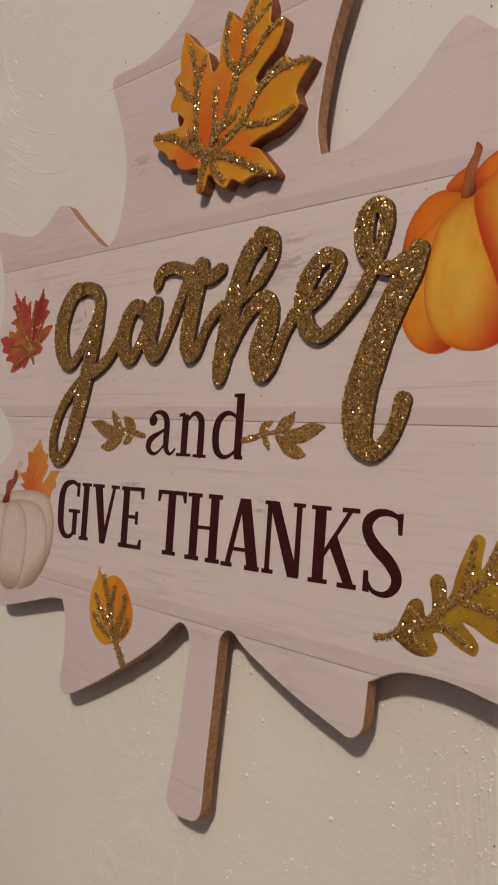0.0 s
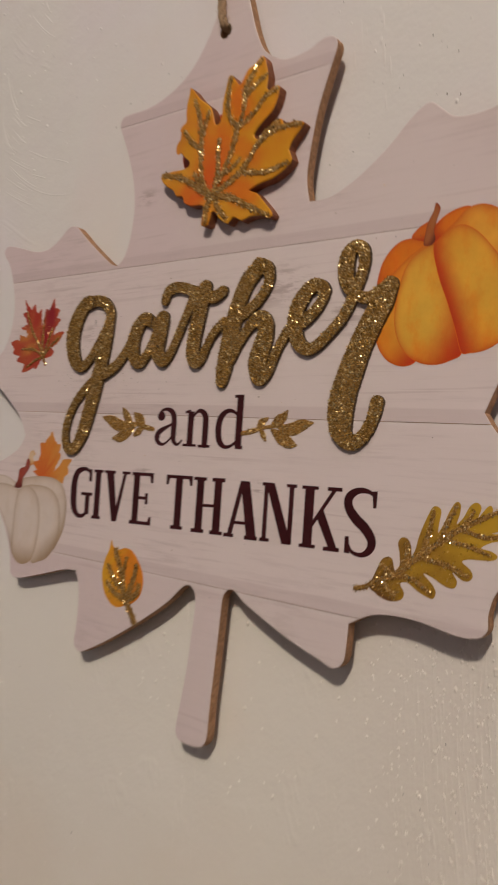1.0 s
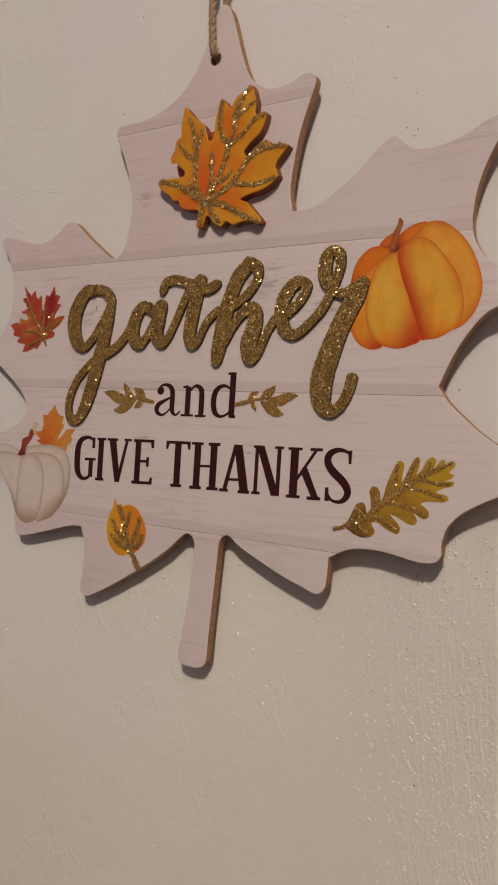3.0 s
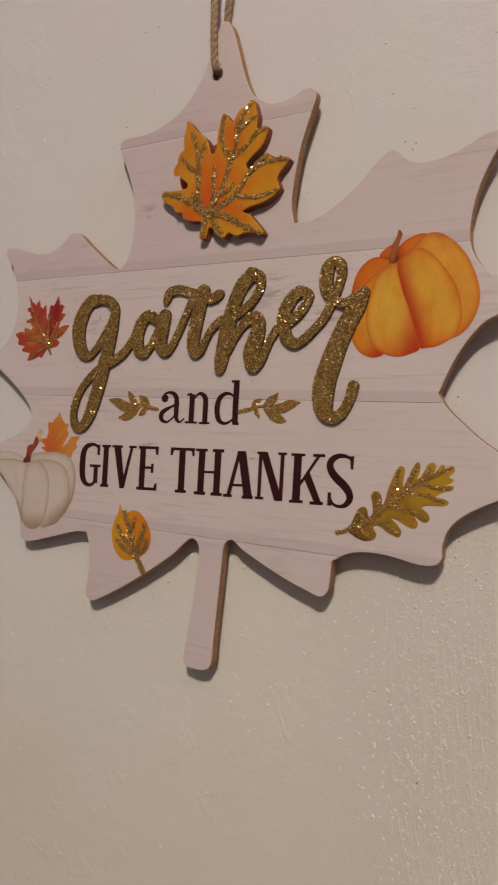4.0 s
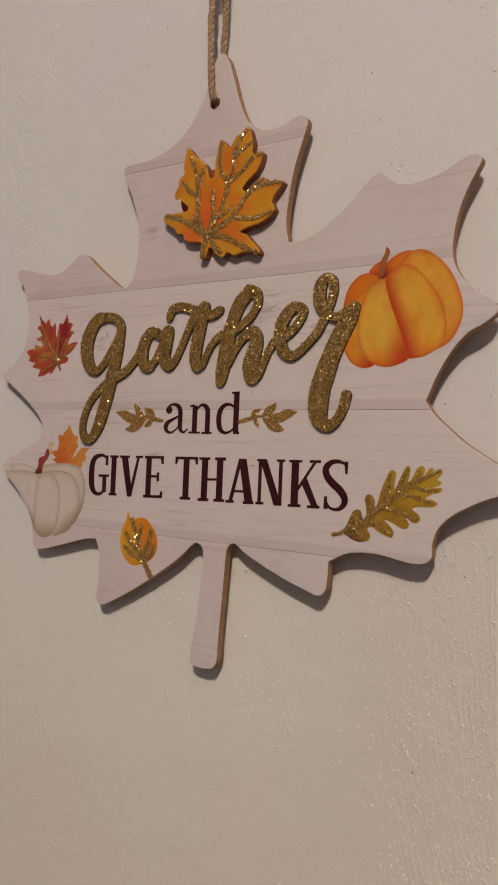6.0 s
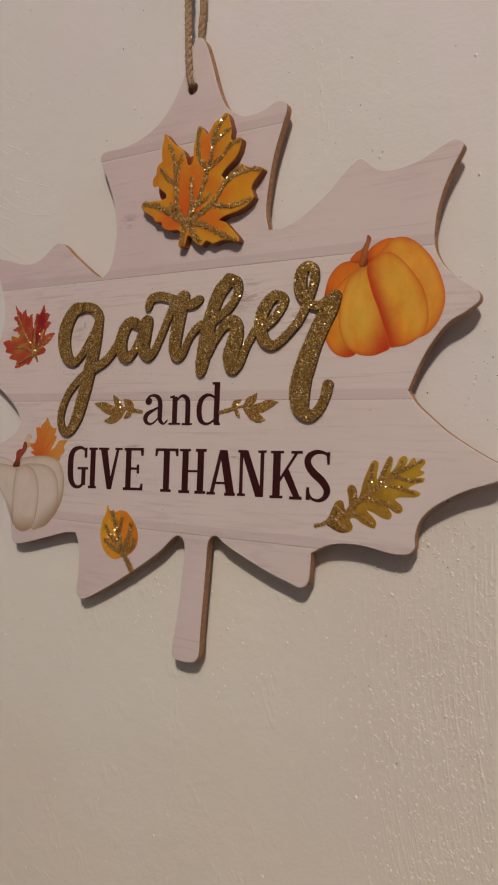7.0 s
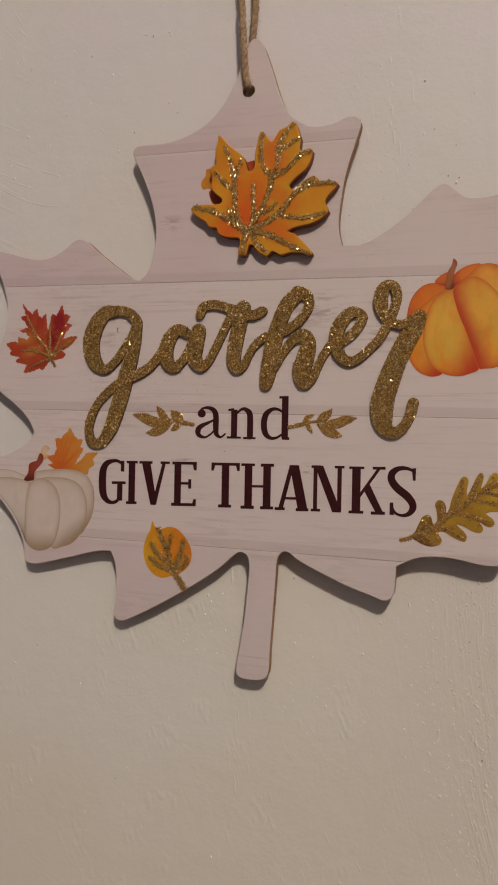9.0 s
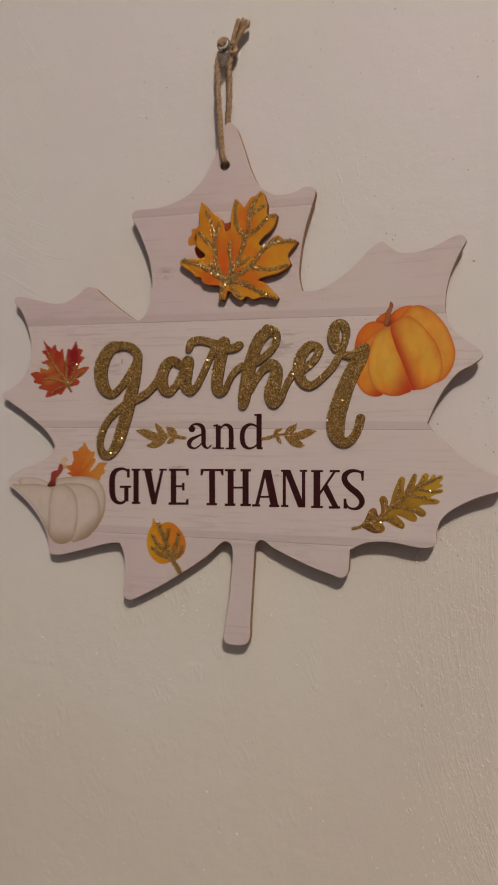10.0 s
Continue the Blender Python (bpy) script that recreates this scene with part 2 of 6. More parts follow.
def maple_print(name, base, blotch, blush):
    """Maple leaf face: washes (middle and half sizes in millimetres, lean, strength, colour) over a base colour."""
    m, nt, b = material(name, 0.36)
    v = coords(nt)
    n = noise_tex(nt, v, 130.0, 5.0, 0.6)
    c = mix(nt, span(nt, noise_tex(nt, v, 45.0, 3.0), 0.4, 0.65), base, blotch)
    for cx, cz, rx, rz, lean, strength, tone in blush:
        off = node(nt, "ShaderNodeVectorMath", {0: v, 1: (cx / 1000, 0, cz / 1000)}, operation="SUBTRACT").outputs[0]
        off = node(nt, "ShaderNodeMapping", {"Vector": off, "Rotation": (0, lean, 0)}).outputs[0]
        off = node(nt, "ShaderNodeVectorMath", {0: off, 1: (1000 / rx, 0, 1000 / rz)}, operation="MULTIPLY").outputs[0]
        far = node(nt, "ShaderNodeVectorMath", {0: off}, operation="LENGTH").outputs["Value"]
        far = calc(nt, "ADD", far, calc(nt, "MULTIPLY", calc(nt, "SUBTRACT", n, 0.5), 0.9))
        c = mix(nt, calc(nt, "MULTIPLY", span(nt, far, 0.25, 1.0, 1.0, 0.0), strength), c, tone)
    nt.links.new(c, b.inputs["Base Color"])
    bump(nt, b, noise_tex(nt, v, 420.0, 3.0), 0.12, 0.0002)
    return m


def painted(name, rough=0.42, vary=0.12, scale=90.0, streak=0.0, deeper=(1.0, 0.7, 0.4)):
    """Printed artwork that carries its colours in the mesh."""
    m, nt, b = material(name, rough)
    col = node(nt, "ShaderNodeAttribute", attribute_name="Col").outputs["Color"]
    v = coords(nt)
    f = noise_tex(nt, v, scale, 5.0, 0.65)
    k = ramp(nt, f, [(0.3, (1 - vary,) * 3), (0.7, (1 + vary,) * 3)])
    col = mix(nt, 1.0, col, k, "MULTIPLY")
    # brushed washes of deeper colour with uneven edges
    brushed = noise_tex(nt, node(nt, "ShaderNodeMapping", {"Vector": v, "Scale": (1, 1, 0.5), "Rotation": (0, -0.25, 0)}).outputs[0], 150.0, 5.0, 0.65)
    wash = calc(nt, "MULTIPLY", span(nt, brushed, 0.42, 0.74), streak)
    nt.links.new(mix(nt, wash, col, mix(nt, 1.0, col, deeper, "MULTIPLY")), b.inputs["Base Color"])
    return m


def leaf_print(name, heart, mid, rim, centre, reach, rough=0.4):
    """Watercolour leaf: colours spread from a centre (millimetres) outwards, unevenly."""
    m, nt, b = material(name, rough)
    v = coords(nt, shift=(-centre[0] / 1000, 0, -centre[1] / 1000))
    d = node(nt, "ShaderNodeVectorMath", {0: v}, operation="LENGTH").outputs["Value"]
    n = noise_tex(nt, v, 110.0, 5.0, 0.6)
    xyz = node(nt, "ShaderNodeSeparateXYZ", {"Vector": v})
    angle = calc(nt, "ARCTAN2", xyz.outputs[0], xyz.outputs[2])
    fan = node(nt, "ShaderNodeCombineXYZ", {0: angle, 1: calc(nt, "MULTIPLY", d, 14.0), 2: 0.37}).outputs[0]
    rays = calc(nt, "SUBTRACT", noise_tex(nt, fan, 3.2, 3.0, 0.5), 0.5)
    n = calc(nt, "ADD", calc(nt, "MULTIPLY", calc(nt, "SUBTRACT", n, 0.5), 1.1), calc(nt, "MULTIPLY", rays, 1.35))
    d = calc(nt, "ADD", calc(nt, "MULTIPLY", d, 1000.0 / reach), n)
    c = ramp(nt, d, [(0.05, heart), (0.5, mid), (1.0, rim)])
    nt.links.new(c, b.inputs["Base Color"])
    return m


def twine_fibre():
    m, nt, b = material("jute_twine", 0.85)
    v = coords(nt)
    f = noise_tex(nt, v, 900.0, 4.0, 0.7)
    nt.links.new(ramp(nt, f, [(0.3, (0.20, 0.115, 0.06)), (0.7, (0.56, 0.385, 0.235))]), b.inputs["Base Color"])
    bump(nt, b, f, 0.8, 0.0003)
    return m


def clear_plastic(name, tint, rough, clear=1.0):
    m, nt, b = material(name, rough)
    b.inputs["Base Color"].default_value = (*tint, 1)
    b.inputs["Transmission Weight"].default_value, b.inputs["IOR"].default_value = clear, 1.2
    return m


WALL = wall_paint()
ROOM = plain("plain_room_paint", (0.165, 0.172, 0.225), 0.7, 0.04, 6.0, 0.0005)
# west wall out of view, kept pale and blue to throw cool light back
COOL_BOUNCE = plain("cool_bounce_paint", (0.29, 0.345, 0.44), 0.7, 0.04, 6.0, 0.0005)
CEILING = plain("ceiling_paint", (0.42, 0.45, 0.53), 0.8, 0.03, 6.0, 0.0005)
FLOOR = plain("worn_floor", (0.20, 0.15, 0.11), 0.5, 0.25, 5.0, 0.0005)
MDF = plain("raw_fibreboard_edge", (0.36, 0.19, 0.095), 0.8, 0.35, 700.0, 0.0002)
GOLD = glitter("gold_glitter", (0.34, 0.178, 0.032), (0.13, 0.064, 0.011), 2800.0, 0.14, 0.05)
GOLD_FINE = glitter("fine_gold_glitter", (0.46, 0.245, 0.055), (0.27, 0.13, 0.026), 2800.0, 0.14, 0.02)
GRAIN = glitter_grain()
SPECK = plain("dark_speck", (0.10, 0.075, 0.055), 0.8, 0.3, 500.0)
FOAM = plain("dark_cut_edge", (0.075, 0.044, 0.020), 0.8, 0.3, 600.0)
INK = plain("maroon_ink", (0.042, 0.0050, 0.0068), 0.5, 0.25, 300.0)
INK.node_tree.nodes["Principled BSDF"].inputs["Specular IOR Level"].default_value = 0.25
ART = painted("printed_artwork", 0.42, 0.10, 70.0, 0.75, (1.0, 0.62, 0.25))
PALE_ART = painted("pale_printed_artwork", 0.45, 0.05, 60.0, 0.6, (0.92, 0.86, 0.76))
DEEP, HOT = (0.66, 0.125, 0.008), (0.68, 0.060, 0.008)
MAPLE_FACE = maple_print("amber_maple_print", (0.66, 0.295, 0.014), (0.64, 0.225, 0.010), ((3, -52, 15, 22, 0.0, 0.8, DEEP), (-6, -62, 17, 8, 0.5, 0.8, DEEP), (15, -33, 8, 16, 0.15, 0.75, DEEP), (17, -66, 16, 7, -0.4, 0.65, DEEP),
                          (20, -52, 11, 5, -0.7, 0.5, DEEP), (-4, -40, 4, 12, 0.1, 0.4, DEEP), (2, -58, 10, 12, 0.05, 0.36, HOT), (8, -48, 6, 11, 0.1, 0.26, HOT), (-4, -66, 12, 5, 0.5, 0.5, HOT)))
MAPLE_EDGE = plain("stained_leaf_edge", (0.22, 0.065, 0.02), 0.6, 0.3, 500.0)
RUST, FLAME, CRIMSON = (0.52, 0.175, 0.028), (0.40, 0.022, 0.012), (0.27, 0.004, 0.010)
RED = maple_print("crimson_leaf_print", (0.43, 0.070, 0.020), (0.43, 0.050, 0.016), ((-113, -111, 9, 4.5, 0.0, 0.9, RUST), (-109, -117, 8, 4, 0.3, 0.9, RUST), (-87, -114, 6, 4, 0.3, 0.6, RUST), (-112, -100, 5, 7, -0.3, 0.85, FLAME),
                                                                                       (-94, -103, 6, 10, 0.2, 1.0, CRIMSON), (-105, -103, 4, 8, -0.1, 0.8, FLAME), (-98, -112, 4, 7, 0.1, 0.95, CRIMSON), (-104, -124, 9, 4, 0.3, 0.6, FLAME)))
YELLOW = leaf_print("golden_leaf_print", (0.70, 0.36, 0.015), (0.70, 0.30, 0.012), (0.70, 0.22, 0.012), (-46.0, -212.0), 22.0)
OLIVE = leaf_print("olive_oak_print", (0.15, 0.062, 0.014), (0.34, 0.175, 0.015), (0.50, 0.29, 0.018), (78.0, -199.0), 44.0)
ORANGE = leaf_print("orange_leaf_print", (0.60, 0.11, 0.014), (0.64, 0.19, 0.022), (0.66, 0.27, 0.045), (-91.0, -175.0), 19.0)
RUSSET = plain("russet_print", (0.40, 0.05, 0.008), 0.45, 0.2, 200.0)
AMBER = plain("amber_print", (0.62, 0.22, 0.014), 0.45, 0.12, 200.0)
JUTE = twine_fibre()
CLEAR = clear_plastic("clear_plastic", (0.90, 0.87, 0.84), 0.08)
HAZY = clear_plastic("hazy_plastic", (0.74, 0.64, 0.57), 0.18, 0.8)
GLINT = plain("glint_white", (0.80, 0.78, 0.75), 0.35, 0.05, 300.0)

# ---- building helpers ----
def place(x, z, d=0.0):
    """Drawing millimetres (right, up, depth towards the wall) to metres."""
    return Vector((x / 1000, d / 1000, z / 1000))


def part(name, bm, mat, parent, label="", soft=False):
    bmesh.ops.recalc_face_normals(bm, faces=bm.faces[:])
    me = bpy.data.meshes.new(name)
    bm.to_mesh(me)
    bm.free()
    for m in mat if isinstance(mat, (list, tuple)) else (mat,):
        me.materials.append(m)
    if soft:
        me.polygons.foreach_set("use_smooth", [True] * len(me.polygons))
    ob = new(name, me)
    ob.parent = parent
    if label:
        tagged(ob, label)
    return ob


def smooth(pts, closed=False, n=5):
    """A curve through the points (Catmull-Rom)."""
    p = [np.array(q, float) for q in pts]
    k = len(p)
    out = []
    for i in range(k if closed else k - 1):
        b, c = p[i], p[(i + 1) % k]
        a = p[i - 1] if closed or i else 2 * b - c
        d = p[(i + 2) % k] if closed or i + 2 < k else 2 * c - b
        for j in range(n):
            t = j / n
            out.append(0.5 * (2 * b + (c - a) * t + (2 * a - 5 * b + 4 * c - d) * t * t + (3 * b - a - 3 * c + d) * t ** 3))
    if not closed:
        out.append(p[-1])
    return [tuple(q) for q in out]


def inset(ring, by):
    """The ring moved inwards by a small width."""
    q = np.array([r[:2] for r in ring])
    along = np.roll(q, -1, 0) - np.roll(q, 1, 0)
    along /= np.maximum(np.linalg.norm(along, axis=1, keepdims=True), 1e-9)
    turn = 1 if area(ring) > 0 else -1
    return [tuple(r) for r in q + by * turn * np.stack([-along[:, 1], along[:, 0]], 1)]


def area(ring):
    q = np.array([r[:2] for r in ring])
    return 0.5 * float(np.sum(q[:, 0] * np.roll(q[:, 1], -1) - np.roll(q[:, 0], -1) * q[:, 1]))


def fill(bm, rings, depth, index=0):
    from_rings = [[Vector((x, z, 0)) for x, z in r] for r in rings]
    flat = [bm.verts.new(place(x, z, depth)) for r in rings for x, z in r]
    for tri in tessellate(from_rings):
        if len(set(tri)) == 3:
            try:
                bm.faces.new([flat[i] for i in tri]).material_index = index
            except ValueError:
                pass
    return flat


def tessellate(rings):
    return mathutils.geometry.tessellate_polygon(rings)


def skirt(bm, low, high, index=0):
    for i in range(len(low)):
        j = (i + 1) % len(low)
        bm.faces.new((low[i], low[j], high[j], high[i])).material_index = index


def slab(bm, ring, front, back, bevel=0.0, holes=(), face=0, edge=0, closed_back=True, shoulder_index=None):
    """A cut-out sheet between two depths with a softened front edge."""
    inner = inset(ring, bevel) if bevel else ring
    verts = fill(bm, [inner, *holes], front, face)
    rim = verts[:len(inner)]
    if bevel:
        shoulder = [bm.verts.new(place(x, z, front + bevel)) for x, z in ring]
        skirt(bm, rim, shoulder, edge if shoulder_index is None else shoulder_index)
        rim = shoulder
    base = [bm.verts.new(place(x, z, back)) for x, z in ring]
    skirt(bm, rim, base, edge)
    start = len(inner)
    for h in holes:
        top = verts[start:start + len(h)]
        start += len(h)
        skirt(bm, top, [bm.verts.new(place(x, z, back)) for x, z in h], edge)
    if closed_back:
        fill(bm, [ring, *holes], back, edge)


def capped(stroke, n=5):
    """Samples of a pen stroke (x, z, width) with round ends."""
    s = smooth(stroke, n=n)
    out = []
    for end in (0, -1):
        p, q = np.array(s[end]), np.array(s[1 if end == 0 else -2])
        r = p[2] / 2
        way = (p[:2] - q[:2]) / max(np.linalg.norm(p[:2] - q[:2]), 1e-9)
        cap = [(*(p[:2] + way * r * math.sin(a)), p[2] * math.cos(a)) for a in (0.5, 0.95, 1.3, 1.52)]
        out.append(cap)
    return out[0][::-1] + s + out[1]


def ribbon(bm, stroke, back, front, lift=0.0, round_by=0.35, face=0, edge=0, n=5, rough=0.0, rng=None):
    """A raised stroke of varying width: flat face, softened shoulders, upright sides."""
    s = capped(stroke, n)
    q = np.array([p[:2] for p in s])
    way = np.gradient(q, axis=0)
    way /= np.maximum(np.linalg.norm(way, axis=1, keepdims=True), 1e-9)
    side = np.stack([-way[:, 1], way[:, 0]], 1)
    rows = []
    for i, (p, sd) in enumerate(zip(s, side)):
        half = p[2] / 2
        f = front - lift * i / len(s)
        r = min(round_by, half * 0.6, abs(back - f) * 0.8)
        row = []
        for u, d in ((-half, back), (-half, f + r), (-half + r * 0.4, f + r * 0.3), (-half + r, f), (half - r, f), (half - r * 0.4, f + r * 0.3), (half, f + r), (half, back)):
            if rough:
                u += rng.uniform(-rough, rough)
            x, z = np.array(p[:2]) + sd * u
            row.append(bm.verts.new(place(x, z, d)))
        rows.append(row)
    for a, b in zip(rows, rows[1:]):
        for k in range(7):
            bm.faces.new((a[k], a[k + 1], b[k + 1], b[k])).material_index = edge if k in (0, 6) else face
    for row in (rows[0], rows[-1]):
        bm.faces.new(row).material_index = edge


def flake(bm, x, z, d, size, lean, index, rng):
    """One flake of glitter, tilted by chance."""
    n = Vector((rng.gauss(0, lean), -1.0, rng.gauss(0, lean))).normalized()
    a = n.cross(Vector((rng.gauss(0, 1), rng.gauss(0, 0.3), rng.gauss(0, 1)))).normalized()
    b = n.cross(a)
    mid = place(x, z, d)
    u, w = a * size * rng.uniform(0.75, 1.2) / 1000, b * size * rng.uniform(0.75, 1.2) / 1000
    bm.faces.new([bm.verts.new(mid + k) for k in (u, w, -u, -w)]).material_index = index


def strewn(bm, stroke, front, back, index, rng, density=2.8, over=0.14, size=(0.17, 0.34), lean=0.55, n=6):
    """Flakes strewn over a stroke, thinning out across its edges."""
    s = [np.array(p) for p in capped(stroke, n)]
    for p, q in zip(s, s[1:]):
        way = q[:2] - p[:2]
        size_of = float(np.linalg.norm(way))
        if size_of < 1e-6:
            continue
        side = np.array((-way[1], way[0])) / size_of
        half = (p[2] + q[2]) / 4 + over
        want = density * size_of * half * 2
        for _ in range(int(want) + (rng.random() < want % 1)):
            at, u = rng.random(), rng.uniform(-half, half)
            x, z = p[:2] + way * at + side * u
            edge = max(0.0, abs(u) - (half - over - 0.2))
            flake(bm, x, z, min(front - 0.03 + edge * rng.uniform(0.2, 1.2), back - 0.08), rng.uniform(*size) * (1.8 if rng.random() < 0.11 else 1.0), lean, index, rng)


def rib(bm, ring, depth, centre, rim, dark, away=(0.0, -1.0), power=1.6, line=0.6, deep=1.0, start=0.12, one_sided=False):
    """A printed pumpkin rib: pale in the middle, deeper towards the rim, deepest on the side named."""
    layer = bm.verts.layers.float_color.get("Col") or bm.verts.layers.float_color.new("Col")
    ring = smooth(ring, True, 4)
    q = np.array(ring)
    mid = q.mean(0)
    steps = (1.0, 0.985, 0.96, 0.92, 0.87, 0.81, 0.74, 0.66, 0.57, 0.47, 0.36, 0.24, 0.12)
    away = np.array(away) / np.linalg.norm(away)
    reach = float(((q - mid) @ away).max())
    rows = []
    for k in steps:
        row = []
        for x, z in mid + (q - mid) * k:
            v = bm.verts.new(place(x, z, depth))
            out = np.array((x, z)) - mid
            facing = float(out @ away) / max(float(np.linalg.norm(out)), 1e-9)
            f = k ** (power * 3.0) * (1.0 if not one_sided else 0.30 + 0.70 * min(1.0, max(0.0, facing + 0.35)))
            col = [c + (r - c) * f for c, r in zip(centre, rim)]
            s = min(1.0, max(0.0, (float(out @ away) / reach - start) / (1 - start)))
            turn = 0.55 + 0.45 * max(0.0, float(out @ away) / max(float(np.linalg.norm(out)), 1e-9))
            f = max(deep * s * s * (3 - 2 * s), turn * (line if k > 0.98 else line * 0.7 if k > 0.95 else line * 0.36 if k > 0.9 else line * 0.14 if k > 0.86 else 0.0))
            col = [c + (r - c) * f for c, r in zip(col, dark)]
            v[layer] = (*col, 1)
            row.append(v)
        rows.append(row)
    for a, b in zip(rows, rows[1:]):
        skirt(bm, a, b)
    bm.faces.new(rows[-1])


def tube(bm, path, radius, sides=7, taper=None):
    pts = [Vector(p) for p in path]
    rows = []
    ref = Vector((0, 1, 0.13)).normalized()
    for i, p in enumerate(pts):
        way = (pts[min(i + 1, len(pts) - 1)] - pts[max(i - 1, 0)]).normalized()
        a = way.cross(ref).normalized()
        b = way.cross(a)
        r = radius * (taper(i / (len(pts) - 1)) if taper else 1.0)
        rows.append([bm.verts.new(p + r * (math.cos(t) * a + math.sin(t) * b)) for t in (2 * math.pi * k / sides for k in range(sides))])
    for a, b in zip(rows, rows[1:]):
        skirt(bm, a, b)
    bm.faces.new(rows[0]), bm.faces.new(rows[-1])


def twisted(bm, path, radius, pitch, plies=3, sides=6):
    """Twine: plies wound round a path (metres)."""
    pts = [Vector(p) for p in smooth(path, n=14)]
    ref = Vector((0, 1, 0.13)).normalized()
    for k in range(plies):
        s, line = 0.0, []
        for i, p in enumerate(pts):
            s += (p - pts[i - 1]).length if i else 0.0
            way = (pts[min(i + 1, len(pts) - 1)] - pts[max(i - 1, 0)]).normalized()
            a = way.cross(ref).normalized()
            b = way.cross(a)
            t = 2 * math.pi * (s / pitch + k / plies)
            line.append(p + radius * 0.42 * (math.cos(t) * a + math.sin(t) * b))
        tube(bm, line, radius * 0.64, sides)


def fuzz(bm, path, radius, count, rng, length=0.004):
    pts = [Vector(p) for p in smooth(path, n=8)]
    for _ in range(count):
        p = rng.choice(pts)
        d = Vector((rng.gauss(0, 1), rng.gauss(0, 1), rng.gauss(0, 1.2))).normalized()
        q = p + d * radius
        e = q + (d + Vector((rng.gauss(0, 0.6), rng.gauss(0, 0.6), rng.gauss(0, 0.6)))) * length * rng.uniform(0.3, 0.8)
        if e.y < (WALL_DEPTH - 0.4) / 1000:
            tube(bm, [q, (q + e) / 2 + d * 0.0003, e], 0.00006, 3)


def box(bm, lo, hi):
    m = bmesh.ops.create_cube(bm, size=1.0)["verts"]
    for v in m:
        v.co = Vector([l + (h - l) * (c + 0.5) for l, h, c in zip(lo, hi, v.co)])


# ---- room ----
THICK, WALL_DEPTH, SLANT = 4.2, 8.3, 0.014
wall_y = 0.10


def wall_at(x):
    """Depth of the plaster behind the sign, in millimetres: the sign hangs a little askew to it."""
    return WALL_DEPTH + SLANT * x


X0, X1, Y0, TOP = -2.6, 2.8, -4.2, 3.3


def room_piece(name, lo, hi, mat, label, category):
    bm = bmesh.new()
    box(bm, lo, hi)
    ob = part(name, bm, mat, None)
    return tagged(ob, label, category, kind="structure")


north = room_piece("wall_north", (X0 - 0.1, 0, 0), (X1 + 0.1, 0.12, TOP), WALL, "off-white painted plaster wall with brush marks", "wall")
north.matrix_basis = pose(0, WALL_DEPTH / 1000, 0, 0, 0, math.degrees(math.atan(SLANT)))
# surfaces out of view close the room; their tones set the bounce light
room_piece("wall_south", (X0, Y0 - 0.12, 0), (X1, Y0, TOP), ROOM, "plain grey painted wall closing the room", "wall")
room_piece("wall_east", (X1, Y0 - 0.12, 0), (X1 + 0.12, wall_y + 0.12, TOP), ROOM, "plain grey painted wall closing the room", "wall")
room_piece("wall_west", (X0 - 0.12, Y0 - 0.12, 0), (X0, wall_y + 0.12, TOP), COOL_BOUNCE, "plain pale blue-grey painted wall closing the room", "wall")
room_piece("floor", (X0 - 0.12, Y0 - 0.12, -0.1), (X1 + 0.12, wall_y + 0.12, 0), FLOOR, "brown wooden floor of the room", "floor")
room_piece("ceiling", (X0 - 0.12, Y0 - 0.12, TOP), (X1 + 0.12, wall_y + 0.12, TOP + 0.1), CEILING, "plain pale blue-grey painted ceiling", "ceiling")

# ---- drawing of the sign, in millimetres ----
LOBES_ONE = [(24.2, -16.2), (29.1, -18.8), (34.5, -19.4), (40.9, -18.5), (45.9, -16.5), (49.6, -16.6), (51.8, -18.3), (52.2, -21.4), (50.1, -28.2), (46.6, -40.1), (44.5, -52.8), (43.7, -64.3), (45.5, -72.9)]
LOBES_TWO = [(45.5, -72.9), (53.3, -72.8), (60.1, -70.2), (67.0, -66.1), (75.1, -59.8), (81.0, -53.7), (85.7, -49.9), (88.9, -49.2), (92.4, -51.9), (96.8, -55.4), (103.7, -56.2), (112.2, -54.8), (119.5, -51.6), (124.7, -49.2), (128.3, -48.9), (130.5, -51.1), (129.7, -53.9), (126.7, -59.4), (123.2, -67.7), (120.8, -77.9), (120.7, -88.5), (123.9, -95.8), (129.2, -101.1), (135.2, -105.3), (138.2, -108.2), (138.5, -111.0), (136.3, -113.2), (133.1, -115.4), (127.1, -118.6), (121.1, -125.6), (116.2, -134.1), (112.0, -144.1)]
LOBES_THREE = [(112.0, -144.1), (115.7, -149.3), (121.3, -154.4), (128.5, -160.3), (136.4, -165.3), (143.1, -169.1), (147.9, -171.5), (149.5, -174.0), (148.0, -177.1), (143.2, -179.1), (137.3, -181.0), (129.8, -184.6), (122.9, -189.0), (118.6, -194.0), (116.9, -199.8), (117.0, -204.0), (115.3, -206.4), (112.5, -207.4), (107.2, -207.4), (96.3, -205.6), (87.7, -205.4), (80.3, -206.6), (72.7, -210.5)]
LOBES_FOUR_A = [(72.7, -210.5), (72.4, -217.9), (71.9, -222.1), (70.1, -224.5), (67.4, -225.3), (63.5, -224.0), (51.8, -220.3), (39.3, -215.2), (30.4, -211.1), (26.5, -208.3), (24.2, -207.5), (22.0, -208.5), (20.4, -211.6), (19.9, -220.9), (19.1, -236.3), (18.3, -251.6), (18.1, -260.2), (16.8, -263.7), (14.2, -265.2), (9.3, -265.6), (5.0, -265.1)]
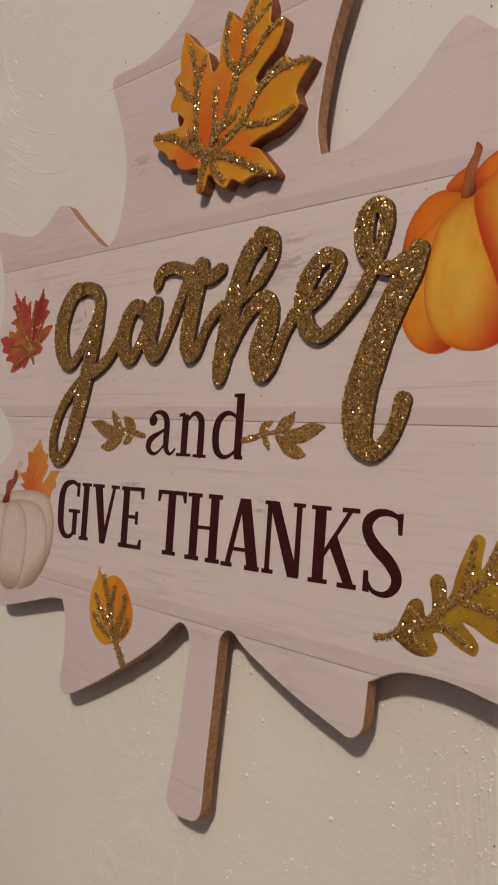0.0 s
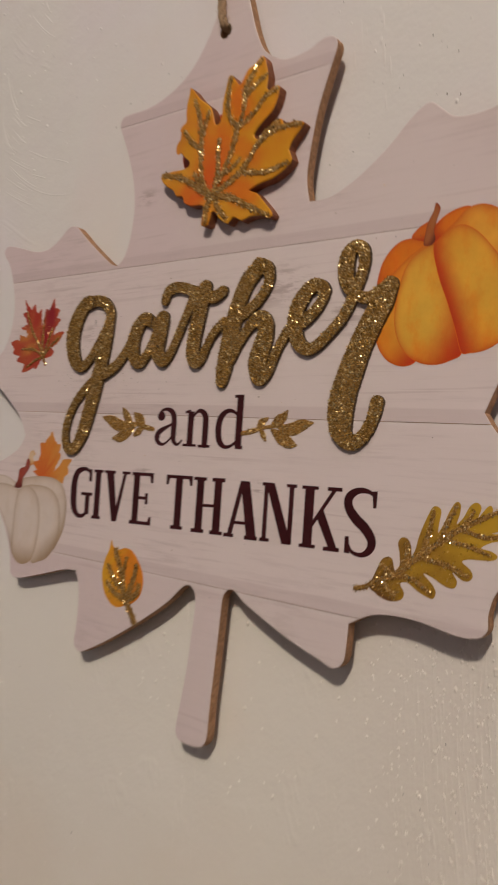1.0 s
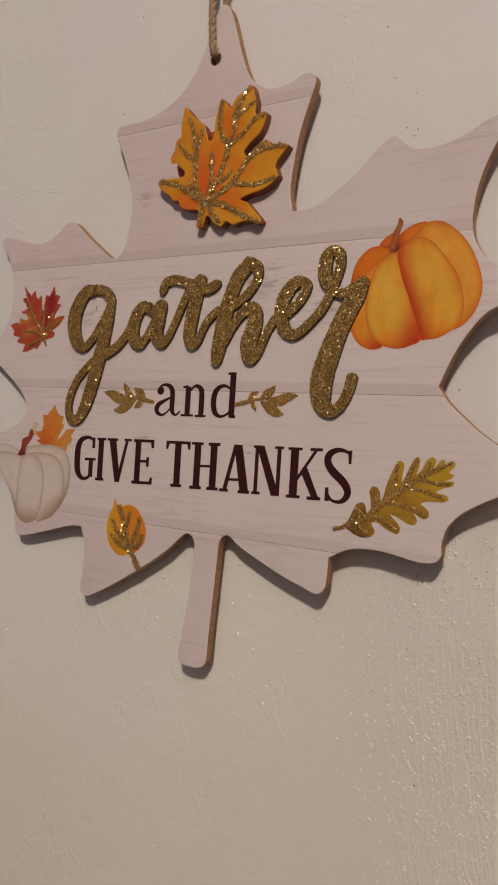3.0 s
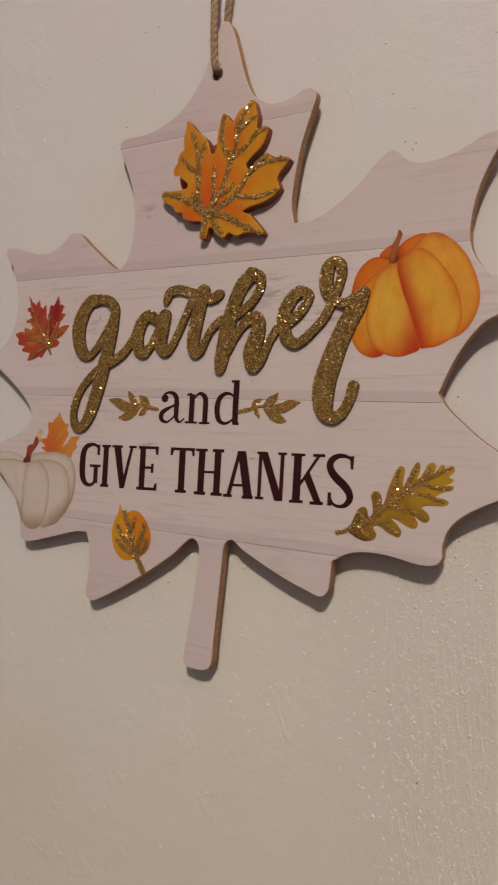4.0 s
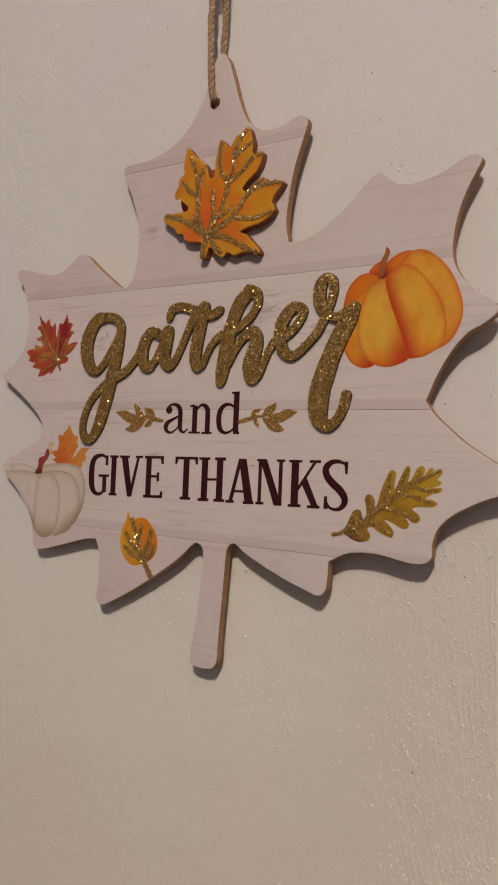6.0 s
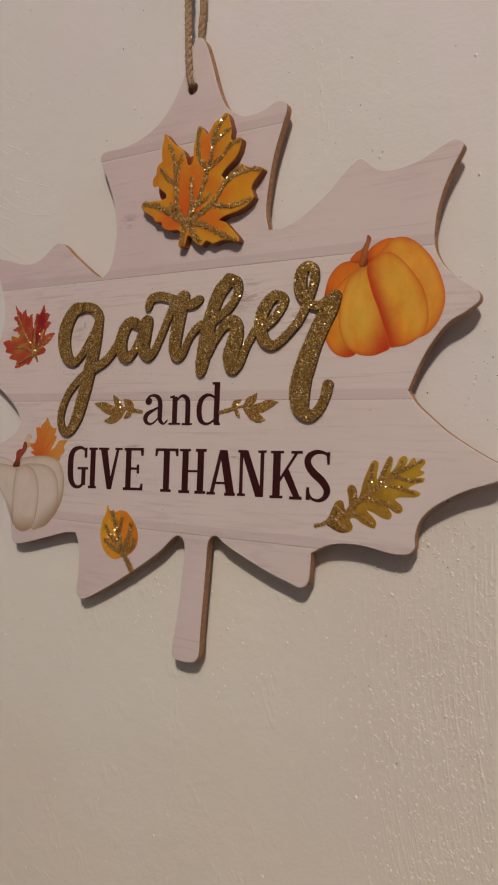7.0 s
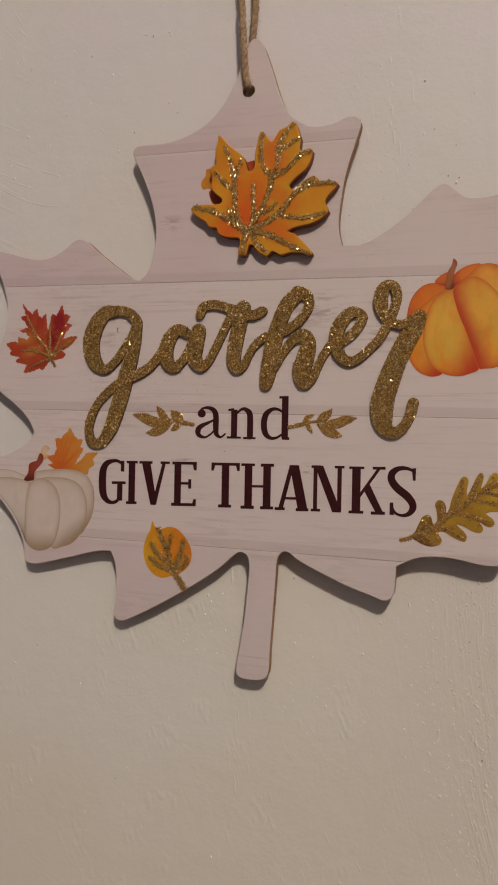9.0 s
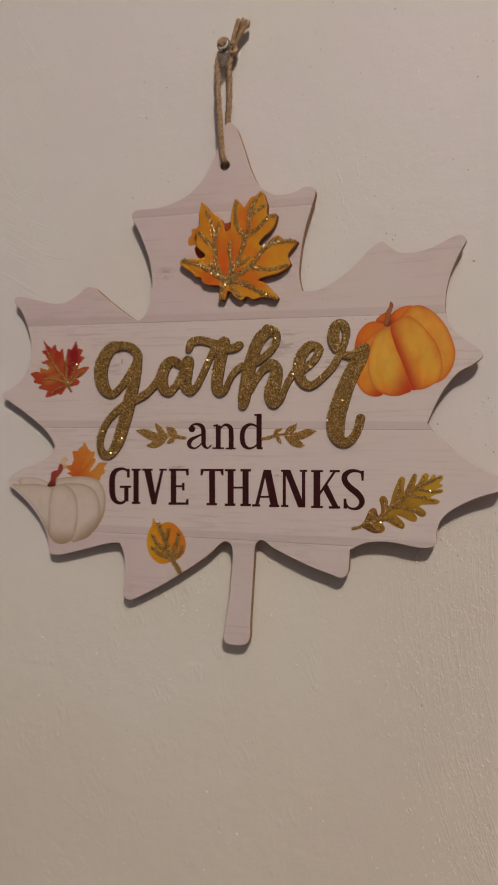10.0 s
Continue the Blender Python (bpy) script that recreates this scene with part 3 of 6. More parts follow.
LOBES_FOUR_B = [(3.0, -263.1), (3.0, -259.1), (4.2, -251.2), (6.0, -238.7), (7.1, -224.7), (7.7, -216.9), (7.0, -211.7), (5.0, -209.6), (2.3, -209.4), (-1.3, -212.1), (-7.0, -217.4), (-19.8, -226.3), (-37.1, -236.9), (-51.2, -244.3), (-55.2, -245.5), (-58.1, -244.4), (-59.3, -241.6), (-58.6, -235.0), (-58.4, -226.9), (-59.3, -218.8), (-61.9, -213.1)]
LOBES_FOUR = LOBES_FOUR_A + LOBES_FOUR_B
LOBES_FIVE = [(-61.9, -213.1), (-70.0, -213.8), (-84.9, -217.8), (-99.4, -221.6), (-105.2, -222.2), (-108.7, -220.7), (-109.6, -216.4), (-111.7, -208.7), (-117.0, -199.7), (-124.3, -191.8), (-131.7, -185.9), (-137.0, -182.2), (-138.7, -178.8), (-136.4, -175.3), (-128.7, -171.4), (-120.8, -168.5), (-112.9, -164.7), (-108.7, -161.2), (-106.4, -157.2)]
LOBES_SIX = [(-106.4, -157.2), (-110.0, -151.1), (-117.3, -144.3), (-129.4, -136.0), (-139.3, -130.0), (-143.5, -127.5), (-143.5, -124.8), (-137.8, -122.1), (-130.6, -117.0), (-125.9, -109.2), (-124.1, -98.9), (-125.1, -91.0), (-128.1, -81.6), (-131.9, -74.5), (-135.6, -70.8), (-136.5, -67.6), (-133.3, -65.7), (-122.7, -68.0), (-110.8, -71.1), (-101.4, -71.2), (-93.7, -67.9), (-87.6, -63.6), (-83.9, -62.8), (-80.0, -64.4), (-72.4, -70.8), (-63.0, -77.9), (-56.0, -82.8), (-51.6, -84.4)]
LOBES_SEVEN = [(-51.6, -84.4), (-47.3, -80.6), (-44.6, -72.3), (-43.7, -60.9), (-45.7, -49.4), (-50.2, -37.6), (-55.1, -27.7), (-57.0, -23.2), (-55.6, -20.4), (-51.9, -19.7), (-40.4, -19.8), (-29.8, -17.6), (-20.1, -13.0), (-12.6, -5.8), (-6.6, 4.1), (-3.0, 14.8), (-1.1, 20.3), (0.6, 23.0), (2.9, 24.0), (5.3, 22.4), (7.7, 18.3), (11.4, 8.1), (15.2, -3.1), (19.6, -12.0), (24.2, -16.2)]
LOBES = [LOBES_ONE, LOBES_TWO, LOBES_THREE, LOBES_FOUR, LOBES_FIVE, LOBES_SIX, LOBES_SEVEN]
HOLE = [(0.4, 0.2, 5.9)]
SEAMS_TOP = [(-52.9, -24.6), (50.7, -26.4)]
SEAMS_UPPER = [(-128.4, -84.5), (120.8, -88.2)]
SEAMS_MIDDLE = [(-120.4, -146.0), (112.1, -147.4)]
SEAMS_LOWER = [(-104.3, -207.0), (72.0, -208.2)]
SEAMS = {"top": SEAMS_TOP, "upper": SEAMS_UPPER, "middle": SEAMS_MIDDLE, "lower": SEAMS_LOWER}
SCRIPT_G_BOWL = [(-62.8, -98.9, 5.2), (-68.7, -100.0, 7.0), (-73.8, -106.8, 8.4), (-75.5, -115.0, 8.5), (-73.1, -123.0, 7.0), (-67.9, -126.7, 4.5), (-62.4, -123.2, 4.2), (-56.4, -115.8, 4.8), (-52.5, -109.7, 5.2), (-51.5, -104.9, 5.1), (-54.8, -100.5, 4.8), (-60.3, -98.7, 4.9), (-64.7, -98.9, 4.9)]
SCRIPT_G_TAIL = [(-51.4, -106.2, 5.1), (-52.4, -114.6, 6.2), (-55.1, -125.9, 7.6), (-57.8, -136.6, 7.9), (-60.6, -146.4, 7.6), (-63.7, -155.2, 6.9), (-68.0, -161.5, 4.9), (-72.9, -161.6, 4.6), (-75.2, -156.3, 4.2), (-73.8, -149.0, 4.2), (-70.2, -142.5, 3.8), (-64.8, -136.9, 4.2), (-58.6, -132.7, 4.5), (-51.1, -129.6, 4.5), (-44.3, -125.8, 4.4), (-39.1, -120.1, 4.4), (-35.3, -114.3, 4.4)]
SCRIPT_A_BOWL = [(-24.9, -110.5, 4.3), (-29.8, -108.4, 5.4), (-33.9, -111.8, 6.7), (-35.9, -118.2, 6.7), (-34.8, -123.7, 6.1), (-31.2, -126.0, 4.7), (-27.1, -122.5, 4.3), (-23.4, -116.5, 5.0), (-20.7, -110.6, 6.0)]
SCRIPT_A_STEM = [(-20.0, -109.3, 7.0), (-21.0, -115.3, 7.3), (-21.6, -121.4, 7.0), (-18.4, -125.5, 5.3), (-14.7, -123.4, 3.9), (-11.4, -117.5, 3.9), (-7.7, -109.7, 3.9), (-3.5, -100.7, 4.2)]
SCRIPT_T_STEM = [(1.5, -99.0, 6.5), (-0.1, -106.4, 6.8), (-1.6, -114.2, 6.8), (-2.5, -122.0, 6.5), (-1.1, -126.4, 5.2), (2.2, -125.6, 3.9), (4.8, -120.6, 3.5), (7.7, -116.0, 3.5), (12.3, -112.4, 3.8)]
SCRIPT_T_BAR = [(-19.5, -101.7, 4.3), (-17.8, -98.3, 4.6), (-13.0, -97.2, 4.3), (-6.5, -98.7, 4.2), (0.2, -101.1, 4.9), (6.2, -102.6, 4.8), (10.5, -100.9, 4.5)]
SCRIPT_H_STEM = [(27.0, -93.5, 6.3), (21.9, -98.5, 7.0), (18.4, -106.4, 7.0), (16.2, -114.7, 7.6), (14.7, -122.4, 7.0), (13.8, -129.5, 7.0), (13.2, -133.5, 5.7)]
SCRIPT_H_LOOP = [(26.3, -92.8, 5.3), (30.8, -94.5, 4.7), (31.8, -99.2, 4.1), (28.7, -104.6, 4.1), (23.6, -108.7, 4.1), (18.5, -111.3, 4.1)]
SCRIPT_H_ARCH = [(17.0, -126.7, 3.2), (20.5, -120.0, 3.8), (24.6, -114.6, 4.4), (29.1, -111.9, 5.6), (32.0, -114.8, 6.2), (31.1, -121.1, 7.8), (29.3, -127.8, 8.1), (30.6, -133.0, 5.9), (34.1, -131.3, 4.0), (36.6, -125.8, 3.7), (39.0, -121.0, 3.7), (42.4, -116.2, 4.0)]
SCRIPT_E = [(41.2, -117.4, 3.7), (45.9, -115.4, 4.3), (50.5, -112.5, 4.3), (54.1, -108.7, 4.0), (55.6, -104.8, 4.3), (53.5, -102.7, 4.3), (49.8, -103.1, 5.2), (45.8, -107.8, 6.1), (44.3, -113.8, 6.1), (45.9, -120.5, 5.2), (50.0, -123.9, 4.3), (54.3, -122.5, 3.9), (58.8, -118.7, 3.9), (63.4, -113.8, 3.9), (67.2, -106.7, 4.2)]
SCRIPT_R_LOOP = [(66.9, -107.3, 3.9), (69.0, -101.7, 3.9), (70.1, -96.7, 3.9), (69.2, -92.5, 4.2), (66.2, -91.2, 4.2), (63.8, -93.8, 5.7), (63.2, -98.8, 6.0), (64.5, -103.4, 5.1), (67.5, -106.7, 3.9), (72.3, -108.4, 3.9), (77.1, -106.2, 4.1), (79.7, -104.8, 4.4)]
SCRIPT_R_STEM = [(79.7, -105.1, 5.9), (77.4, -110.0, 7.7), (73.3, -117.6, 8.3), (70.1, -124.9, 8.6), (67.5, -132.3, 9.3), (65.4, -139.7, 9.6), (64.9, -146.5, 9.3), (66.5, -152.1, 6.9), (70.4, -154.2, 4.8), (74.2, -151.5, 4.4), (76.9, -146.5, 4.4), (78.0, -141.5, 4.7)]
SCRIPT = {"g_bowl": SCRIPT_G_BOWL, "g_tail": SCRIPT_G_TAIL, "a_bowl": SCRIPT_A_BOWL, "a_stem": SCRIPT_A_STEM, "t_stem": SCRIPT_T_STEM, "t_bar": SCRIPT_T_BAR, "h_stem": SCRIPT_H_STEM, "h_loop": SCRIPT_H_LOOP, "h_arch": SCRIPT_H_ARCH, "e": SCRIPT_E, "r_loop": SCRIPT_R_LOOP, "r_stem": SCRIPT_R_STEM}
AND_STROKES_A_BALL = [(-17.7, -147.0, 3.3), (-17.3, -147.0, 3.3)]
AND_STROKES_A_ARCH = [(-18.5, -146.7, 1.7), (-17.2, -144.8, 1.0), (-14.5, -144.3, 1.3), (-11.7, -145.4, 2.1), (-10.5, -148.0, 2.5), (-10.4, -153.3, 2.5), (-10.0, -156.2, 2.0), (-8.1, -157.7, 1.0), (-6.5, -156.8, 0.8), (-5.8, -156.1, 0.7)]
AND_STROKES_A_BOWL = [(-10.3, -149.5, 0.8), (-14.0, -151.1, 1.2), (-17.8, -153.0, 2.1), (-19.1, -155.0, 2.5), (-18.4, -157.0, 1.8), (-15.6, -157.9, 1.0), (-12.6, -156.2, 0.8), (-10.6, -154.0, 0.8)]
AND_STROKES_N_ARCH = [(-1.2, -147.6, 0.8), (1.4, -145.1, 1.1), (3.4, -144.8, 1.6), (5.5, -146.4, 2.4), (6.0, -149.5, 2.6), (6.1, -157.0, 2.6)]
AND_STROKES_D_BOWL = [(21.9, -146.4, 0.8), (18.9, -144.7, 1.1), (16.0, -144.8, 1.6), (13.4, -147.0, 2.4), (12.5, -151.0, 2.6), (13.3, -155.4, 2.4), (15.8, -157.5, 1.4), (18.8, -157.2, 1.0), (22.0, -155.0, 0.8)]
AND_STROKES = {"a_ball": AND_STROKES_A_BALL, "a_arch": AND_STROKES_A_ARCH, "a_bowl": AND_STROKES_A_BOWL, "n_arch": AND_STROKES_N_ARCH, "d_bowl": AND_STROKES_D_BOWL}
AND_STEMS_N_STEM = [(-3.15, -145.0), (-0.15, -145.0), (-0.05, -157.3), (-2.95, -157.4)]
AND_STEMS_N_FLAG = [(-4.6, -144.8), (-1.9, -144.3), (-1.9, -145.4), (-4.6, -145.8)]
AND_STEMS_N_FOOT = [(-4.9, -157.2), (1.8, -157.2), (1.9, -158.1), (-4.9, -158.2)]
AND_STEMS_N_FOOT_B = [(2.9, -157.3), (8.8, -157.3), (8.8, -158.2), (3.0, -158.3)]
AND_STEMS_D_STEM = [(20.6, -139.0), (23.6, -138.7), (23.8, -157.2), (20.8, -157.2)]
AND_STEMS_D_FLAG = [(19.3, -138.8), (22.4, -138.7), (22.4, -139.8), (19.4, -139.9)]
AND_STEMS_D_FOOT = [(21.0, -156.9), (24.4, -156.9), (24.4, -158.2), (21.0, -158.1)]
AND_STEMS = {"n_stem": AND_STEMS_N_STEM, "n_flag": AND_STEMS_N_FLAG, "n_foot": AND_STEMS_N_FOOT, "n_foot_b": AND_STEMS_N_FOOT_B, "d_stem": AND_STEMS_D_STEM, "d_flag": AND_STEMS_D_FLAG, "d_foot": AND_STEMS_D_FOOT}
CAP_G = ([[(-57.9, -170.0), (-56.1, -170.0), (-56.0, -175.1), (-57.8, -175.1)],
          [(-59.5, -180.1), (-56.7, -180.1), (-56.6, -188.9), (-59.4, -188.9)],
          [(-62.3, -179.9), (-55.1, -179.7), (-55.0, -181.0), (-62.3, -181.2)]],
         [[(-57.2, -171.5, 1.0), (-59.5, -170.2, 1.3), (-62.1, -170.2, 1.6), (-65.5, -171.6, 2.6), (-67.2, -175.0, 3.3), (-67.4, -180.4, 3.5), (-66.8, -185.9, 3.3), (-64.8, -189.0, 2.3), (-62.1, -190.0, 1.5), (-59.6, -189.3, 1.4), (-58.0, -187.5, 1.2)]])
CAP_I = ([[(-53.7, -170.0), (-50.3, -170.0), (-50.0, -190.1), (-53.4, -190.2)],
          [(-54.8, -169.9), (-49.1, -169.8), (-49.0, -171.0), (-54.8, -171.1)],
          [(-54.5, -189.0), (-49.0, -188.9), (-49.0, -190.1), (-54.5, -190.3)]],
         [])
CAP_V = ([[(-47.0, -170.0), (-42.6, -170.0), (-38.8, -188.3), (-39.7, -190.1), (-41.8, -190.1)],
          [(-39.7, -190.1), (-40.7, -187.8), (-36.2, -169.8), (-34.5, -169.8), (-39.0, -190.0)],
          [(-48.2, -169.8), (-41.4, -169.7), (-41.4, -170.9), (-48.2, -171.0)],
          [(-37.3, -169.6), (-32.6, -169.6), (-32.6, -170.7), (-37.3, -170.8)]],
         [])
CAP_E = ([[(-30.2, -169.7), (-26.8, -169.7), (-26.5, -189.6), (-29.9, -189.6)],
          [(-31.3, -169.5), (-19.1, -169.3), (-19.1, -170.6), (-31.3, -170.8)],
          [(-21.1, -170.3), (-19.1, -170.3), (-19.1, -173.2), (-20.4, -173.2)],
          [(-27.4, -178.8), (-21.7, -178.7), (-21.6, -179.9), (-27.4, -180.0)],
          [(-23.1, -177.4), (-21.6, -177.3), (-21.5, -181.7), (-23.0, -181.7)],
          [(-31.3, -188.6), (-19.0, -188.3), (-19.0, -189.6), (-31.2, -190.0)],
          [(-20.2, -186.4), (-19.0, -186.4), (-19.0, -188.7), (-20.9, -188.7)]],
         [])
CAP_T = ([[(-6.85, -169.6), (-3.25, -169.5), (-2.95, -188.8), (-6.5, -188.9)],
          [(-11.9, -169.3), (1.8, -169.1), (1.8, -170.4), (-11.9, -170.6)],
          [(-11.9, -170.2), (-9.9, -170.1), (-10.8, -173.0), (-11.9, -173.0)],
          [(-0.2, -170.0), (1.8, -169.9), (1.8, -172.7), (0.7, -172.8)],
          [(-8.1, -188.2), (-1.8, -188.1), (-1.8, -189.4), (-8.1, -189.6)]],
         [])
CAP_H = ([[(4.2, -169.6), (7.75, -169.5), (8.0, -189.3), (4.45, -189.4)],
          [(2.5, -169.2), (8.9, -169.1), (8.9, -170.3), (2.5, -170.4)],
          [(2.7, -188.2), (9.0, -188.0), (9.0, -189.4), (2.7, -189.6)],
          [(12.9, -169.4), (16.45, -169.4), (16.7, -189.0), (13.15, -189.1)],
          [(11.7, -169.0), (17.8, -168.9), (17.8, -170.3), (11.7, -170.4)],
          [(11.9, -188.0), (18.0, -187.9), (18.0, -189.2), (11.9, -189.4)],
          [(7.2, -178.8), (13.7, -178.6), (13.7, -179.7), (7.2, -179.9)]],
         [])
CAP_A = ([[(25.0, -169.2), (29.2, -169.2), (33.7, -188.7), (29.3, -188.8)],
          [(25.1, -169.2), (27.0, -169.2), (22.3, -189.1), (20.2, -189.1)],
          [(18.7, -188.1), (23.3, -188.0), (23.4, -189.2), (18.7, -189.4)],
          [(28.4, -188.0), (34.1, -187.9), (34.1, -189.2), (28.4, -189.4)],
          [(22.7, -183.4), (30.5, -183.2), (30.5, -184.3), (22.8, -184.5)]],
         [])
CAP_N = ([[(35.9, -169.3), (37.6, -169.3), (37.9, -188.6), (36.1, -188.6)],
          [(34.9, -169.0), (39.2, -168.9), (39.2, -170.0), (34.9, -170.1)],
          [(36.4, -169.0), (40.1, -169.0), (48.6, -188.9), (44.7, -189.0)],
          [(46.5, -169.2), (48.4, -169.1), (48.6, -188.6), (46.7, -188.6)],
          [(45.2, -168.9), (49.5, -168.8), (49.5, -169.9), (45.3, -170.0)],
          [(35.1, -187.9), (39.3, -187.8), (39.3, -189.0), (35.1, -189.1)]],
         [])
CAP_K = ([[(52.9, -169.1), (56.6, -169.0), (56.8, -188.7), (53.1, -188.9)],
          [(51.6, -168.9), (58.1, -168.8), (58.1, -169.9), (51.6, -170.0)],
          [(51.8, -187.9), (58.2, -187.7), (58.2, -188.9), (51.8, -189.1)],
          [(56.2, -182.8), (56.2, -180.5), (63.7, -169.4), (65.3, -169.3)],
          [(58.0, -178.7), (60.3, -175.7), (66.7, -188.2), (63.5, -188.3)],
          [(61.7, -168.7), (67.1, -168.6), (67.2, -169.8), (61.7, -169.9)],
          [(61.4, -187.8), (67.4, -187.6), (67.4, -188.9), (61.4, -189.1)]],
         [])
CAP_S = ([[(78.1, -168.9), (79.9, -168.7), (79.8, -174.0), (78.7, -174.0)],
          [(69.3, -183.6), (70.7, -183.5), (71.3, -188.8), (69.3, -188.8)]],
         [[(79.3, -171.7, 0.8), (78.3, -169.8, 1.0), (75.7, -168.9, 1.4), (72.6, -169.2, 1.9), (70.2, -170.9, 2.6), (69.6, -173.1, 2.8), (70.6, -175.5, 2.9), (73.0, -178.0, 3.0), (76.2, -180.4, 3.0), (78.6, -183.3, 2.8), (78.9, -185.8, 2.5), (77.3, -188.0, 1.8), (74.7, -188.8, 1.2), (71.9, -188.0, 1.0), (70.1, -185.3, 0.8)]])
CAPITALS = {"G": CAP_G, "I": CAP_I, "V": CAP_V, "E": CAP_E, "T": CAP_T, "H": CAP_H, "A": CAP_A, "N": CAP_N, "K": CAP_K, "S": CAP_S}
PUMPKIN_RIB_BACK_LEFT = [(92.5, -92.7), (89.0, -91.6), (84.9, -90.9), (80.8, -91.8), (76.9, -95.5), (74.9, -100.5), (74.6, -107.0), (79.5, -111.6), (86.8, -105.9), (91.9, -97.3)]
PUMPKIN_RIB_TOP_LEFT = [(85.5, -90.9), (87.2, -88.3), (90.1, -86.7), (93.0, -86.2), (93.1, -92.1), (90.7, -92.6)]
PUMPKIN_RIB_TOP = [(91.9, -92.0), (92.5, -89.1), (95.3, -86.1), (99.4, -84.2), (103.6, -83.9), (103.1, -86.7), (97.7, -90.6), (93.9, -93.3)]
PUMPKIN_RIB_LEFT = [(93.1, -93.9), (87.3, -95.4), (81.4, -99.9), (76.1, -105.6), (75.0, -115.9), (76.0, -122.8), (79.3, -127.6), (83.2, -129.7), (86.7, -130.0), (89.6, -128.6), (91.9, -123.7), (92.7, -112.0)]
PUMPKIN_RIB_RIGHT = [(95.4, -92.8), (100.0, -87.5), (103.4, -84.4), (108.5, -84.1), (114.1, -87.3), (119.8, -93.6), (123.7, -101.5), (125.4, -108.9), (124.1, -115.7), (120.8, -120.8), (116.1, -123.5), (108.5, -122.8), (101.9, -115.1), (97.2, -103.4)]
PUMPKIN_RIB_FRONT_LEFT = [(93.7, -94.5), (89.6, -94.9), (84.9, -98.8), (82.4, -105.8), (81.5, -114.0), (82.8, -121.1), (86.4, -126.5), (91.1, -129.2), (96.3, -129.9), (100.6, -128.8), (104.0, -126.8), (103.4, -120.4), (100.2, -112.2), (96.6, -103.9)]
PUMPKIN_RIB_FRONT_RIGHT = [(93.1, -95.0), (95.1, -91.9), (98.2, -89.7), (102.3, -89.3), (106.8, -92.1), (111.7, -97.5), (115.9, -103.5), (118.5, -110.4), (119.1, -117.0), (117.5, -121.9), (114.4, -124.4), (110.5, -126.3), (106.5, -126.8), (104.0, -126.5), (101.9, -120.4), (98.7, -111.6), (95.5, -103.9)]
PUMPKIN = {"rib_back_left": PUMPKIN_RIB_BACK_LEFT, "rib_top_left": PUMPKIN_RIB_TOP_LEFT, "rib_top": PUMPKIN_RIB_TOP, "rib_left": PUMPKIN_RIB_LEFT, "rib_right": PUMPKIN_RIB_RIGHT, "rib_front_left": PUMPKIN_RIB_FRONT_LEFT, "rib_front_right": PUMPKIN_RIB_FRONT_RIGHT}
PUMPKIN_STEM = [(90.8, -94.0), (89.6, -93.4), (89.9, -90.5), (90.7, -86.4), (92.1, -83.8), (92.7, -81.2), (93.6, -81.6), (94.4, -83.1), (93.6, -86.0), (92.8, -89.4), (93.4, -92.1), (92.5, -93.8)]
WHITE_PUMPKIN_RIB_BACK_LEFT = [(-131.0, -177.6), (-124.6, -176.4), (-116.6, -177.0), (-108.7, -180.2), (-110.2, -182.9), (-120.5, -183.2), (-129.3, -181.3)]
WHITE_PUMPKIN_RIB_BACK_RIGHT = [(-106.0, -178.1), (-100.2, -176.0), (-91.4, -175.1), (-82.6, -175.3), (-75.8, -177.8), (-72.0, -184.0), (-71.5, -190.5), (-72.5, -197.1), (-75.4, -202.5), (-79.1, -206.6), (-87.0, -205.3), (-96.7, -197.3), (-103.1, -187.5)]
WHITE_PUMPKIN_RIB_LEFT = [(-135.4, -180.5), (-129.4, -180.7), (-120.6, -180.1), (-111.8, -180.9), (-107.1, -182.8), (-106.1, -194.3), (-107.0, -209.5), (-108.5, -212.3), (-109.7, -208.6), (-115.4, -199.7), (-122.3, -191.8), (-129.7, -185.8), (-134.2, -182.5)]
WHITE_PUMPKIN_RIB_RIGHT = [(-101.7, -180.7), (-94.0, -179.2), (-85.6, -179.7), (-79.5, -182.5), (-76.0, -188.0), (-75.2, -195.9), (-77.3, -203.9), (-82.0, -210.1), (-88.0, -212.7), (-93.8, -213.6), (-97.4, -204.1), (-97.6, -190.7)]
WHITE_PUMPKIN_RIB_FRONT = [(-107.1, -182.2), (-102.5, -180.0), (-97.8, -180.6), (-93.1, -183.8), (-90.4, -189.8), (-89.8, -197.8), (-91.2, -207.1), (-93.8, -212.6), (-98.3, -215.1), (-103.0, -215.4), (-107.3, -213.2), (-109.3, -208.6), (-109.9, -198.5), (-109.3, -188.3)]
WHITE_PUMPKIN = {"rib_back_left": WHITE_PUMPKIN_RIB_BACK_LEFT, "rib_back_right": WHITE_PUMPKIN_RIB_BACK_RIGHT, "rib_left": WHITE_PUMPKIN_RIB_LEFT, "rib_right": WHITE_PUMPKIN_RIB_RIGHT, "rib_front": WHITE_PUMPKIN_RIB_FRONT}
WHITE_STEM = [(-111.0, -181.3), (-108.8, -177.5), (-108.4, -173.4), (-106.1, -172.0), (-103.8, -171.3), (-102.7, -167.9), (-100.7, -168.6), (-100.7, -171.9), (-103.3, -175.0), (-105.2, -177.4), (-105.6, -181.1)]
